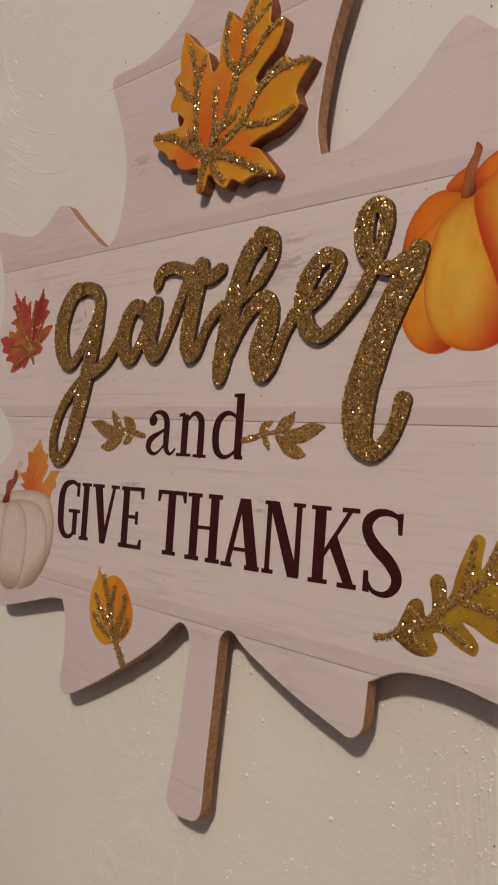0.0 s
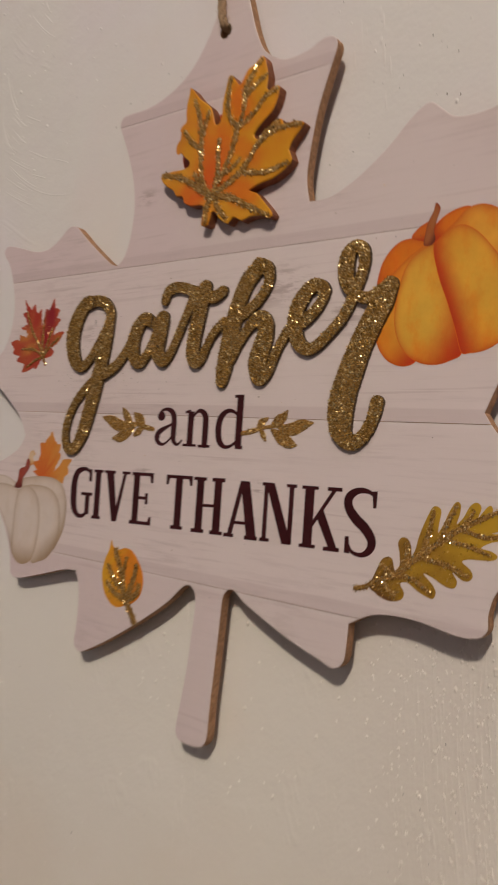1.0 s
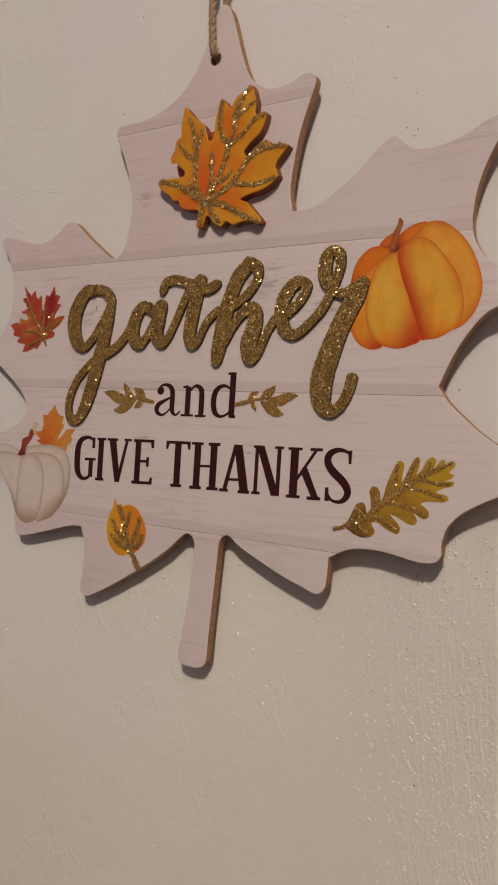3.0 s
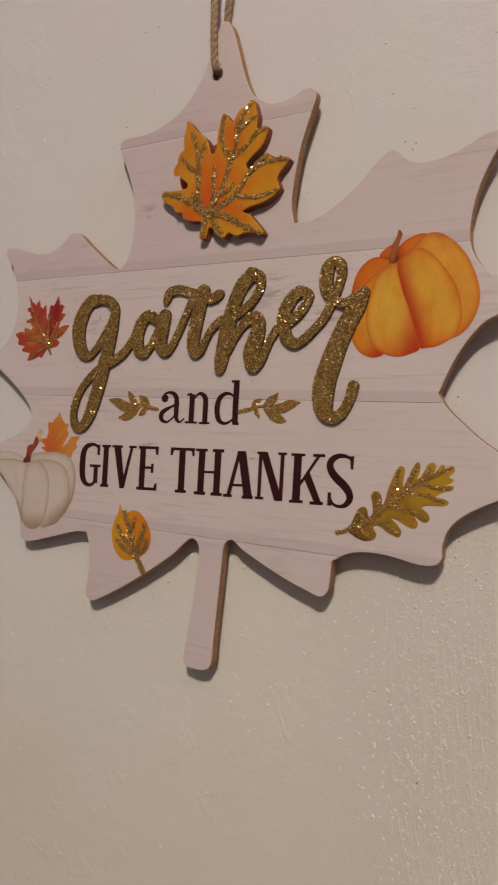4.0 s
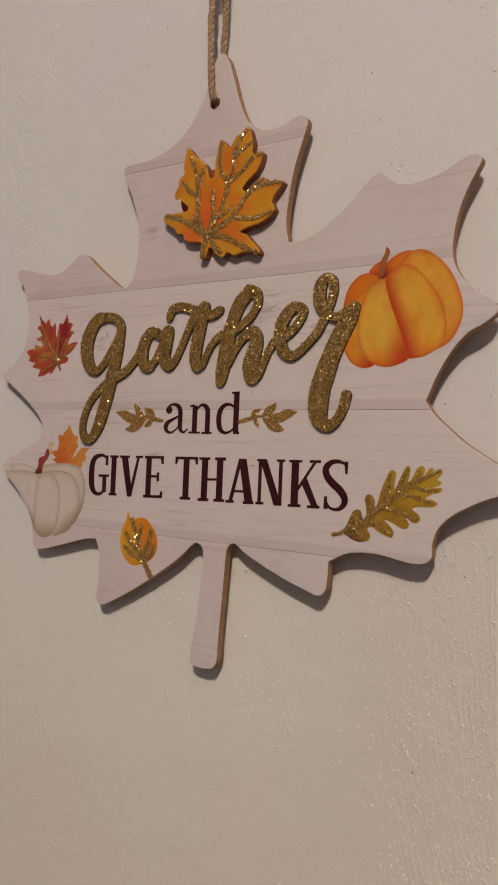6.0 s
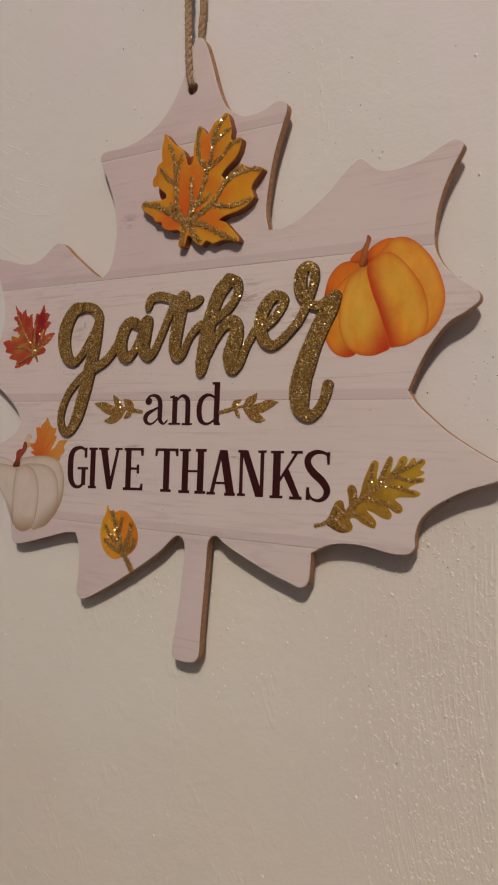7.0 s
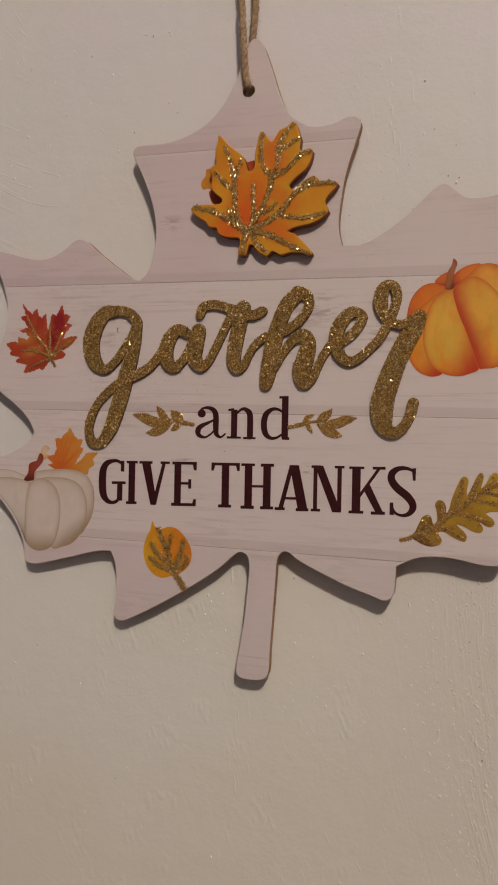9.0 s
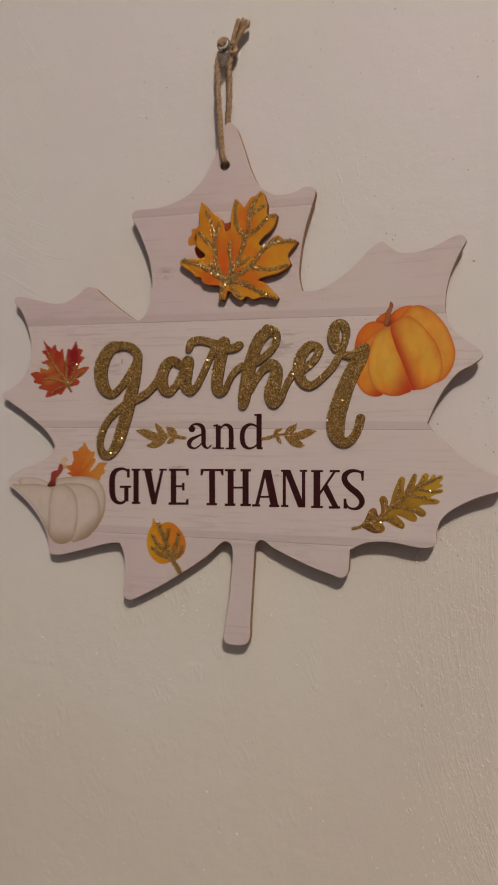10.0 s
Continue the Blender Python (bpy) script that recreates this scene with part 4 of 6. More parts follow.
ORANGE_LEAF = [(-86.0, -154.7), (-83.7, -158.7), (-81.8, -160.3), (-78.8, -160.6), (-80.2, -163.9), (-78.3, -165.2), (-81.2, -169.6), (-82.7, -172.6), (-79.0, -169.9), (-76.4, -166.9), (-70.4, -166.5), (-73.0, -169.5), (-72.2, -172.7), (-74.8, -174.4), (-75.5, -177.4), (-80.7, -176.2), (-87.6, -175.4), (-93.3, -175.5), (-98.0, -173.2), (-94.9, -172.5), (-99.2, -169.2), (-94.6, -168.5), (-93.1, -165.4), (-94.0, -160.1), (-90.9, -160.4), (-89.0, -158.0), (-87.5, -157.0)]
CREAM_CURL = [(-101.2, -164.9), (-98.9, -163.8), (-96.9, -165.5), (-98.8, -166.9), (-97.6, -169.2), (-100.3, -170.9), (-101.9, -168.2)]
RED_LEAF_RIGHT = [(-95.4, -125.2), (-98.1, -121.4), (-94.3, -121.5), (-90.8, -120.5), (-90.1, -118.5), (-93.2, -117.1), (-89.8, -116.2), (-86.4, -113.9), (-83.8, -110.3), (-88.0, -110.5), (-92.1, -111.8), (-90.3, -108.1), (-86.9, -104.5), (-90.0, -103.8), (-88.1, -100.1), (-91.6, -99.4), (-92.8, -94.6), (-95.8, -99.9), (-98.5, -99.1), (-99.2, -103.8), (-100.7, -108.2)]
RED_LEAF_LEFT = [(-100.7, -108.2), (-101.2, -103.1), (-102.0, -98.7), (-103.9, -101.0), (-105.9, -99.9), (-107.2, -96.1), (-109.5, -98.8), (-112.6, -96.6), (-115.5, -93.4), (-114.2, -96.5), (-113.0, -99.3), (-116.5, -100.2), (-114.1, -102.0), (-111.7, -105.2), (-116.8, -107.1), (-113.2, -107.8), (-110.8, -109.9), (-112.0, -111.6), (-117.5, -110.1), (-117.1, -112.9), (-120.3, -112.4), (-124.3, -113.4), (-121.0, -116.5), (-121.7, -118.9), (-115.8, -120.1), (-118.5, -122.4), (-111.7, -123.9), (-113.6, -127.9), (-108.9, -127.3), (-104.6, -125.7), (-102.7, -126.7), (-100.0, -123.4), (-98.5, -121.7), (-95.7, -125.5)]
RED_LEAF = {"right": RED_LEAF_RIGHT, "left": RED_LEAF_LEFT}
YELLOW_LEAF = [(-40.5, -197.6), (-39.1, -200.1), (-35.5, -200.9), (-32.0, -199.8), (-27.8, -200.6), (-23.6, -204.3), (-20.8, -208.9), (-20.3, -213.6), (-22.0, -217.8), (-25.8, -220.9), (-29.2, -222.0), (-33.8, -223.6), (-38.0, -222.8), (-42.0, -219.5), (-44.2, -214.8), (-44.6, -210.0), (-43.3, -205.1), (-41.5, -201.8)]
OAK_LEAF_UPPER = [(79.1, -197.9), (80.2, -195.2), (81.7, -191.6), (83.1, -188.9), (85.2, -188.0), (86.6, -188.8), (87.5, -191.7), (89.0, -190.2), (88.7, -186.4), (88.0, -183.5), (89.2, -181.7), (91.2, -182.0), (92.4, -184.0), (92.7, -186.9), (93.9, -184.5), (94.4, -181.9), (95.5, -178.4), (96.9, -174.9), (98.4, -171.9), (100.1, -171.6), (101.2, -173.0), (100.7, -176.5), (100.7, -179.1), (102.4, -175.9), (103.8, -172.4), (105.5, -169.8), (106.9, -170.3), (106.9, -172.9), (106.1, -176.1), (108.1, -173.8), (109.7, -170.6), (111.7, -169.4), (113.1, -170.8), (112.3, -173.7), (114.2, -171.1), (115.6, -169.9), (116.4, -171.0), (116.2, -173.0), (118.1, -171.0), (119.5, -170.4)]
OAK_LEAF_LOWER = [(119.5, -170.4), (120.1, -172.1), (118.1, -174.4), (119.8, -175.2), (119.0, -176.6), (116.5, -177.6), (119.8, -177.5), (119.6, -179.2), (116.5, -180.1), (113.7, -181.9), (116.5, -182.4), (118.5, -183.5), (117.4, -184.9), (113.8, -185.3), (110.4, -185.5), (108.4, -186.4), (111.0, -188.3), (111.8, -190.3), (110.4, -191.7), (108.2, -191.3), (105.6, -189.6), (107.3, -192.1), (106.5, -194.2), (103.7, -194.0), (99.7, -192.1), (96.8, -191.4), (99.7, -193.9), (101.1, -196.1), (100.3, -198.2), (97.7, -197.7), (94.8, -196.4), (91.9, -194.8), (89.6, -195.4), (91.1, -198.0), (90.2, -200.1), (87.0, -201.1), (83.8, -200.6), (81.2, -199.3)]
OAK_LEAF = {"upper": OAK_LEAF_UPPER, "lower": OAK_LEAF_LOWER}
MAPLE_RIGHT = [(-0.5, -75.8), (2.8, -76.0), (4.0, -71.7), (6.0, -71.8), (7.7, -74.1), (10.4, -76.1), (12.7, -76.9), (14.6, -75.1), (16.6, -75.5), (19.2, -76.9), (23.0, -75.9), (27.8, -76.2), (32.0, -77.6), (33.2, -76.4), (30.7, -73.3), (27.8, -70.3), (25.2, -67.7), (21.9, -66.3), (26.1, -64.7), (31.5, -63.9), (35.6, -62.3), (38.1, -60.6), (40.0, -58.6), (38.3, -54.9), (39.6, -51.9), (41.7, -49.7), (43.9, -47.1), (42.3, -45.8), (38.5, -45.2), (35.4, -45.8), (34.4, -43.6), (32.2, -42.8), (28.4, -44.7), (25.9, -48.5), (23.3, -48.0), (22.0, -46.0), (25.2, -42.6), (29.0, -39.8), (31.2, -36.3), (32.1, -31.5)]
MAPLE_LEFT_A = [(32.1, -31.5), (30.2, -30.4), (27.6, -31.4), (26.3, -30.1), (26.6, -25.8), (25.6, -22.6), (24.3, -18.8), (22.6, -17.7), (19.8, -19.9), (16.8, -20.9), (14.9, -23.8), (13.3, -25.8), (11.3, -23.7), (9.0, -21.0), (7.4, -21.5), (6.4, -26.1), (5.5, -30.7), (5.6, -36.0), (4.3, -38.1), (2.6, -37.9), (1.6, -35.0), (-0.1, -31.1), (-2.9, -28.7), (-6.6, -25.8), (-10.0, -22.0), (-12.1, -20.3)]
MAPLE_LEFT_B = [(-12.4, -23.1), (-13.3, -26.5), (-13.3, -30.6), (-12.9, -33.5), (-14.9, -34.6), (-15.9, -36.4), (-14.5, -38.7), (-14.8, -42.5), (-14.4, -45.4), (-11.7, -48.1), (-9.6, -49.8), (-9.9, -51.7), (-13.7, -52.1), (-17.8, -51.8), (-21.5, -52.1), (-24.6, -52.9), (-23.6, -55.2), (-20.1, -58.0), (-17.0, -59.8), (-15.2, -62.4), (-11.8, -62.9), (-10.8, -65.5), (-7.4, -67.3), (-3.7, -67.8), (-0.6, -68.3), (-0.3, -70.9), (-0.9, -73.9)]
MAPLE_LEFT = MAPLE_LEFT_A + MAPLE_LEFT_B
MAPLE = {"right": MAPLE_RIGHT, "left": MAPLE_LEFT}
COVERED_LEAF_NOTCH = [(0.3, -32.8), (2.3, -32.3), (4.3, -32.2), (5.7, -35.4), (5.1, -38.8), (0.7, -38.5), (-0.3, -35.2)]
COVERED_LEAF_LOBE = [(-16.7, -33.9), (-19.1, -34.3), (-19.4, -37.2), (-21.1, -39.3), (-21.4, -41.8), (-20.0, -43.5), (-17.6, -43.1), (-14.8, -44.6), (-14.2, -38.9), (-15.0, -34.0)]
COVERED_LEAF_BASE = [(-17.2, -44.4), (-12.1, -45.1), (-9.0, -48.8), (-9.6, -52.9), (-13.7, -51.3), (-16.1, -49.3)]
COVERED_LEAF = {"notch": COVERED_LEAF_NOTCH, "lobe": COVERED_LEAF_LOBE, "base": COVERED_LEAF_BASE}
MAPLE_VEINS_ONE = [(1.6, -74.8, 2.3), (1.5, -70.1, 2.3), (2.5, -65.2, 2.9), (-1.3, -59.9, 2.6), (-3.1, -52.0, 2.3), (-3.5, -44.1, 2.3), (-4.6, -36.2, 2.3), (-8.4, -26.4, 1.6)]
MAPLE_VEINS_TWO = [(-3.1, -46.3, 1.9), (-8.2, -42.8, 2.0), (-13.0, -37.4, 1.6)]
MAPLE_VEINS_THREE = [(-3.2, -41.0, 2.0), (-1.9, -36.4, 1.9), (-0.6, -32.4, 1.3)]
MAPLE_VEINS_FOUR = [(2.8, -65.2, 2.9), (-6.3, -59.3, 2.6), (-13.5, -55.3, 2.3), (-22.7, -52.8, 2.0)]
MAPLE_VEINS_FIVE = [(-0.6, -62.5, 2.3), (-6.0, -55.2, 1.6)]
MAPLE_VEINS_SIX = [(4.8, -64.1, 2.2), (6.0, -56.7, 2.2), (5.5, -44.8, 1.6)]
MAPLE_VEINS_SEVEN = [(6.7, -60.5, 2.2), (11.5, -52.1, 2.2), (13.7, -42.4, 2.2), (9.7, -36.5, 1.9), (8.6, -29.5, 1.9), (9.2, -22.4, 1.6)]
MAPLE_VEINS_EIGHT = [(13.7, -42.4, 1.9), (16.5, -36.4, 1.9), (17.1, -27.8, 2.9), (20.9, -21.7, 1.9), (23.4, -19.2, 1.6)]
MAPLE_VEINS_NINE = [(17.4, -30.9, 1.9), (21.6, -27.9, 1.9), (26.1, -25.3, 1.3)]
MAPLE_VEINS_TEN = [(13.7, -42.4, 1.9), (21.1, -38.7, 1.9), (25.8, -33.8, 1.9), (31.2, -31.9, 1.6)]
MAPLE_VEINS_ELEVEN = [(3.4, -65.2, 2.9), (13.3, -61.2, 2.5), (19.7, -56.4, 2.2), (23.8, -50.9, 2.2), (29.5, -47.3, 2.2), (35.8, -46.3, 1.9), (42.7, -46.8, 1.5)]
MAPLE_VEINS_TWELVE = [(23.5, -51.1, 1.9), (27.9, -46.6, 1.9), (33.0, -44.2, 1.6)]
MAPLE_VEINS_THIRTEEN = [(19.1, -59.4, 1.9), (26.2, -60.8, 1.9), (32.5, -60.7, 1.9), (38.2, -59.2, 1.2)]
MAPLE_VEINS_FOURTEEN = [(3.5, -65.5, 2.9), (13.3, -67.4, 2.5), (19.9, -70.9, 2.2), (26.3, -74.3, 1.9), (31.8, -76.8, 1.2)]
MAPLE_VEINS_FIFTEEN = [(5.1, -66.0, 2.6), (7.5, -70.5, 2.2), (11.8, -75.0, 1.6)]
MAPLE_VEINS_SIXTEEN = [(8.0, -58.1, 1.9), (13.2, -56.6, 1.9), (16.4, -53.7, 1.3)]
MAPLE_VEINS = [MAPLE_VEINS_ONE, MAPLE_VEINS_TWO, MAPLE_VEINS_THREE, MAPLE_VEINS_FOUR, MAPLE_VEINS_FIVE, MAPLE_VEINS_SIX, MAPLE_VEINS_SEVEN, MAPLE_VEINS_EIGHT, MAPLE_VEINS_NINE, MAPLE_VEINS_TEN, MAPLE_VEINS_ELEVEN, MAPLE_VEINS_TWELVE, MAPLE_VEINS_THIRTEEN, MAPLE_VEINS_FOURTEEN, MAPLE_VEINS_FIFTEEN, MAPLE_VEINS_SIXTEEN]
OAK_VEINS_ONE = [(74.6, -199.0, 2.1), (77.3, -198.3, 1.5), (81.7, -195.7, 1.8), (88.1, -192.9, 2.3), (93.3, -188.0, 2.3), (97.6, -184.7, 2.3), (103.3, -180.2, 2.0), (108.9, -176.3, 2.0), (114.5, -173.3, 1.7), (118.7, -171.2, 1.1)]
OAK_VEINS_TWO = [(90.4, -190.7, 1.7), (91.3, -186.9, 1.7), (91.0, -183.4, 1.5)]
OAK_VEINS_THREE = [(95.9, -185.9, 1.7), (97.8, -179.5, 1.7), (98.9, -173.1, 1.2)]
OAK_VEINS_FOUR = [(101.9, -181.1, 1.7), (103.8, -175.0, 1.7), (106.0, -170.9, 1.1)]
OAK_VEINS_FIVE = [(108.6, -176.6, 1.7), (111.1, -172.0, 1.1)]
OAK_VEINS_SIX = [(87.0, -193.5, 1.8), (83.1, -190.7, 1.5)]
OAK_VEINS_SEVEN = [(88.1, -193.1, 1.7), (93.4, -193.5, 1.7), (99.4, -196.8, 1.4)]
OAK_VEINS_EIGHT = [(96.2, -186.8, 1.7), (103.3, -188.0, 1.7), (110.4, -190.3, 1.4)]
OAK_VEINS_NINE = [(103.3, -180.8, 1.4), (110.4, -182.0, 1.4), (116.3, -183.6, 1.1)]
OAK_VEINS_TEN = [(108.9, -177.8, 1.4), (114.6, -178.8, 1.4), (118.7, -178.4, 1.1)]
OAK_VEINS_ELEVEN = [(84.1, -196.5, 2.0), (87.9, -199.0, 1.7)]
OAK_VEINS = [OAK_VEINS_ONE, OAK_VEINS_TWO, OAK_VEINS_THREE, OAK_VEINS_FOUR, OAK_VEINS_FIVE, OAK_VEINS_SIX, OAK_VEINS_SEVEN, OAK_VEINS_EIGHT, OAK_VEINS_NINE, OAK_VEINS_TEN, OAK_VEINS_ELEVEN]
YELLOW_VEINS_ONE = [(-23.6, -227.4, 2.3), (-26.1, -223.8, 2.0), (-29.3, -220.1, 2.0), (-31.4, -215.5, 2.0), (-31.9, -209.4, 1.7), (-30.6, -203.6, 1.3)]
YELLOW_VEINS_TWO = [(-29.3, -220.1, 2.0), (-35.3, -218.5, 2.0), (-41.0, -214.7, 1.7)]
YELLOW_VEINS_THREE = [(-31.1, -216.4, 2.0), (-36.7, -213.2, 2.0), (-40.7, -208.2, 1.7)]
YELLOW_VEINS_FOUR = [(-31.8, -212.9, 2.0), (-34.7, -206.4, 2.0), (-37.3, -201.3, 1.7)]
YELLOW_VEINS_FIVE = [(-29.3, -219.8, 2.0), (-26.2, -212.7, 2.0), (-24.6, -206.2, 1.7)]
YELLOW_VEINS_SIX = [(-28.6, -220.1, 2.0), (-23.8, -217.0, 2.0), (-22.4, -213.4, 1.7)]
YELLOW_VEINS = [YELLOW_VEINS_ONE, YELLOW_VEINS_TWO, YELLOW_VEINS_THREE, YELLOW_VEINS_FOUR, YELLOW_VEINS_FIVE, YELLOW_VEINS_SIX]
RED_VEINS_ONE = [(-95.4, -124.8, 1.4), (-98.1, -120.4, 1.8), (-101.3, -115.6, 1.8), (-106.9, -109.7, 1.8), (-111.4, -102.1, 1.5), (-112.6, -99.3, 1.1)]
RED_VEINS_TWO = [(-98.9, -119.4, 1.4), (-99.1, -111.6, 1.5), (-99.2, -103.8, 1.1)]
RED_VEINS_THREE = [(-97.7, -121.1, 1.8), (-95.2, -115.1, 1.4), (-92.2, -108.4, 1.1)]
RED_VEINS_FOUR = [(-97.7, -121.1, 1.4), (-92.4, -116.1, 1.4), (-86.8, -112.6, 1.1)]
RED_VEINS_FIVE = [(-99.3, -120.0, 1.4), (-106.0, -117.2, 1.8), (-114.6, -117.0, 1.1)]
RED_VEINS_SIX = [(-98.5, -121.1, 1.4), (-103.9, -122.7, 1.5), (-109.7, -125.6, 1.1)]
RED_VEINS = [RED_VEINS_ONE, RED_VEINS_TWO, RED_VEINS_THREE, RED_VEINS_FOUR, RED_VEINS_FIVE, RED_VEINS_SIX]
SPRIG_LEFT_ONE = [(-21.6, -152.1, 1.7), (-26.1, -151.5, 2.0), (-31.4, -150.5, 1.3), (-37.0, -149.9, 1.4)]
SPRIG_LEFT_TWO = [(-36.3, -150.2, 1.7), (-41.2, -151.2, 4.8), (-46.6, -149.3, 4.4), (-51.7, -148.0, 1.0)]
SPRIG_LEFT_THREE = [(-34.2, -149.6, 1.3), (-37.0, -147.7, 3.4), (-38.8, -145.7, 2.7), (-39.9, -144.1, 0.7)]
SPRIG_LEFT_FOUR = [(-32.1, -150.9, 1.3), (-36.2, -153.4, 4.7), (-40.8, -156.0, 4.1), (-44.7, -156.4, 1.0)]
SPRIG_LEFT_FIVE = [(-26.8, -151.5, 1.3), (-28.9, -149.2, 4.7), (-31.4, -147.3, 3.4), (-32.8, -146.0, 0.7)]
SPRIG_LEFT_SIX = [(-27.8, -152.1, 1.3), (-29.9, -153.4, 3.0), (-32.0, -154.7, 1.3)]
SPRIG_LEFT = [SPRIG_LEFT_ONE, SPRIG_LEFT_TWO, SPRIG_LEFT_THREE, SPRIG_LEFT_FOUR, SPRIG_LEFT_FIVE, SPRIG_LEFT_SIX]
SPRIG_RIGHT_ONE = [(24.2, -152.5, 1.6), (28.4, -151.6, 1.9), (32.8, -150.4, 1.2), (39.2, -149.4, 1.2)]
SPRIG_RIGHT_TWO = [(39.5, -149.7, 1.2), (44.8, -150.6, 4.3), (49.5, -149.1, 4.0), (53.8, -148.2, 0.9)]
SPRIG_RIGHT_THREE = [(37.0, -149.4, 1.2), (39.5, -147.9, 4.0), (41.7, -146.4, 3.1), (43.2, -144.3, 0.6)]
SPRIG_RIGHT_FOUR = [(37.3, -151.0, 1.2), (41.1, -153.4, 4.3), (44.9, -155.2, 3.7), (47.7, -155.8, 0.9)]
SPRIG_RIGHT_FIVE = [(30.9, -150.7, 1.3), (32.5, -148.5, 2.8), (35.0, -147.0, 0.9)]
SPRIG_RIGHT_SIX = [(32.2, -151.0, 1.2), (33.5, -152.8, 2.2), (34.5, -154.6, 0.9)]
SPRIG_RIGHT = [SPRIG_RIGHT_ONE, SPRIG_RIGHT_TWO, SPRIG_RIGHT_THREE, SPRIG_RIGHT_FOUR, SPRIG_RIGHT_FIVE, SPRIG_RIGHT_SIX]
TWINE_ONE = [(-1.3, 11.0, -1.6), (-2.0, 21.0, -1.7), (-3.2, 33.0, -1.2), (-3.9, 42.5, -0.5), (-4.8, 53.0, 0.6), (-5.4, 59.0, 1.4), (-4.6, 64.5, 2.4), (-2.6, 69.0, 3.0)]
TWINE_TWO = [(0.0, 22.0, 6.0), (-0.1, 31.0, 5.5), (0.3, 37.0, 5.0), (0.7, 45.0, 4.5), (0.9, 54.0, 3.6), (1.4, 61.5, 2.8), (1.8, 66.0, 3.0)]

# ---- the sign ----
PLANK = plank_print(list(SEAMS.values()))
sign = new("hanging_sign")
sign.matrix_basis = pose(0, 0, BASE)
tagged(sign, "whitewashed maple-leaf-shaped wooden autumn sign with gold glitter lettering", "wall sign")
rng = random.Random(4)

OUTLINE = []
for lobe in LOBES:
    OUTLINE += smooth(lobe, n=4)[:-1]
hx, hz, hw = HOLE[0]
hole_ring = [(hx + hw / 2 * math.cos(a), hz + hw / 2 * math.sin(a)) for a in (2 * math.pi * k / 28 for k in range(28))]
FACE = 0.35
bm = bmesh.new()
slab(bm, OUTLINE, FACE, THICK, holes=[hole_ring])
part("board", bm, MDF, sign, "leaf-shaped fibreboard with raw brown edges")


def plank(upper, lower, label, pale):
    """One printed plank of the face, between two slanting seams."""
    b = bmesh.new()
    slab(b, OUTLINE, 0.0, FACE + 0.05, bevel=0.25, holes=[hole_ring], closed_back=False)
    for seam, sign_of in ((upper, 1), (lower, -1)):
        if seam is None:
            continue
        a, c = place(*seam[0]), place(*seam[1])
        up = Vector((a.z - c.z, 0, c.x - a.x)).normalized() * sign_of
        cut = bmesh.ops.bisect_plane(b, geom=b.verts[:] + b.edges[:] + b.faces[:], plane_co=a - up * 0.0001, plane_no=up, clear_outer=True)
        edges = [e for e in cut["geom_cut"] if isinstance(e, bmesh.types.BMEdge)]
        wall = bmesh.ops.extrude_edge_only(b, edges=[e for e in edges if abs(e.verts[0].co.y) < 1e-5 and abs(e.verts[1].co.y) < 1e-5])
        for v in wall["geom"]:
            if isinstance(v, bmesh.types.BMVert):
                v.co.y = FACE / 1000
    ob = part("plank", b, PLANK, sign, label)
    ob.color = (pale, pale, pale, 1)


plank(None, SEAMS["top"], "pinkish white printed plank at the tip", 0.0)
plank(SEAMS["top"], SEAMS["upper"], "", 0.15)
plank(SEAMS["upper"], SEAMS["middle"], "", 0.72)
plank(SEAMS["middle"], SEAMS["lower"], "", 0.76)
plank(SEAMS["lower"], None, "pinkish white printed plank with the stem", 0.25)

# raised script word
word = part("script_word", bmesh.new(), GOLD, sign, "raised gold glitter script word gather")
groups = {"g": ("g_bowl", "g_tail"), "a": ("a_bowl", "a_stem"), "t": ("t_stem", "t_bar"), "h": ("h_stem", "h_loop", "h_arch"), "e": ("e",), "r": ("r_loop", "r_stem")}
# dark strips in place of shaded slits between strokes: start, way and width
SLIT_STRIPS = {"g": ((-62.2, -97.3, -1.2, -5.2, 0.45),), "a": ((-25.2, -107.2, -0.9, -4.6, 0.5), (-21.6, -119.6, 1.5, -0.9, 0.9))}
level = 0.0
for letter, keys in groups.items():
    bm = bmesh.new()
    for key in keys:
        level += 0.035
        ribbon(bm, SCRIPT[key], 0.0, -1.48 - level % 0.21, 0.06, 0.22, 0, 1, 14, 0.10, rng)
        strewn(bm, SCRIPT[key], -1.52 - level % 0.21, 0.0, 2, rng, over=0.12, lean=0.6)
    for x, z, dx, dz, wide in SLIT_STRIPS.get(letter, ()):
        ribbon(bm, [(x, z, wide * 0.5), (x + dx / 2, z + dz / 2, wide), (x + dx, z + dz, wide * 0.4)], -1.4, -1.9, 0.0, 0.02, 1, 1)
    part("letter_" + letter, bm, (GOLD, FOAM, GRAIN), word)

# printed words
ink_depth = [0.0]


def ink_layer():
    ink_depth[0] = (ink_depth[0] + 0.006) % 0.06
    return -0.05 - ink_depth[0]


def ink_piece(bm, ring):
    slab(bm, ring if area(ring) > 0 else ring[::-1], ink_layer(), 0.0, closed_back=False)


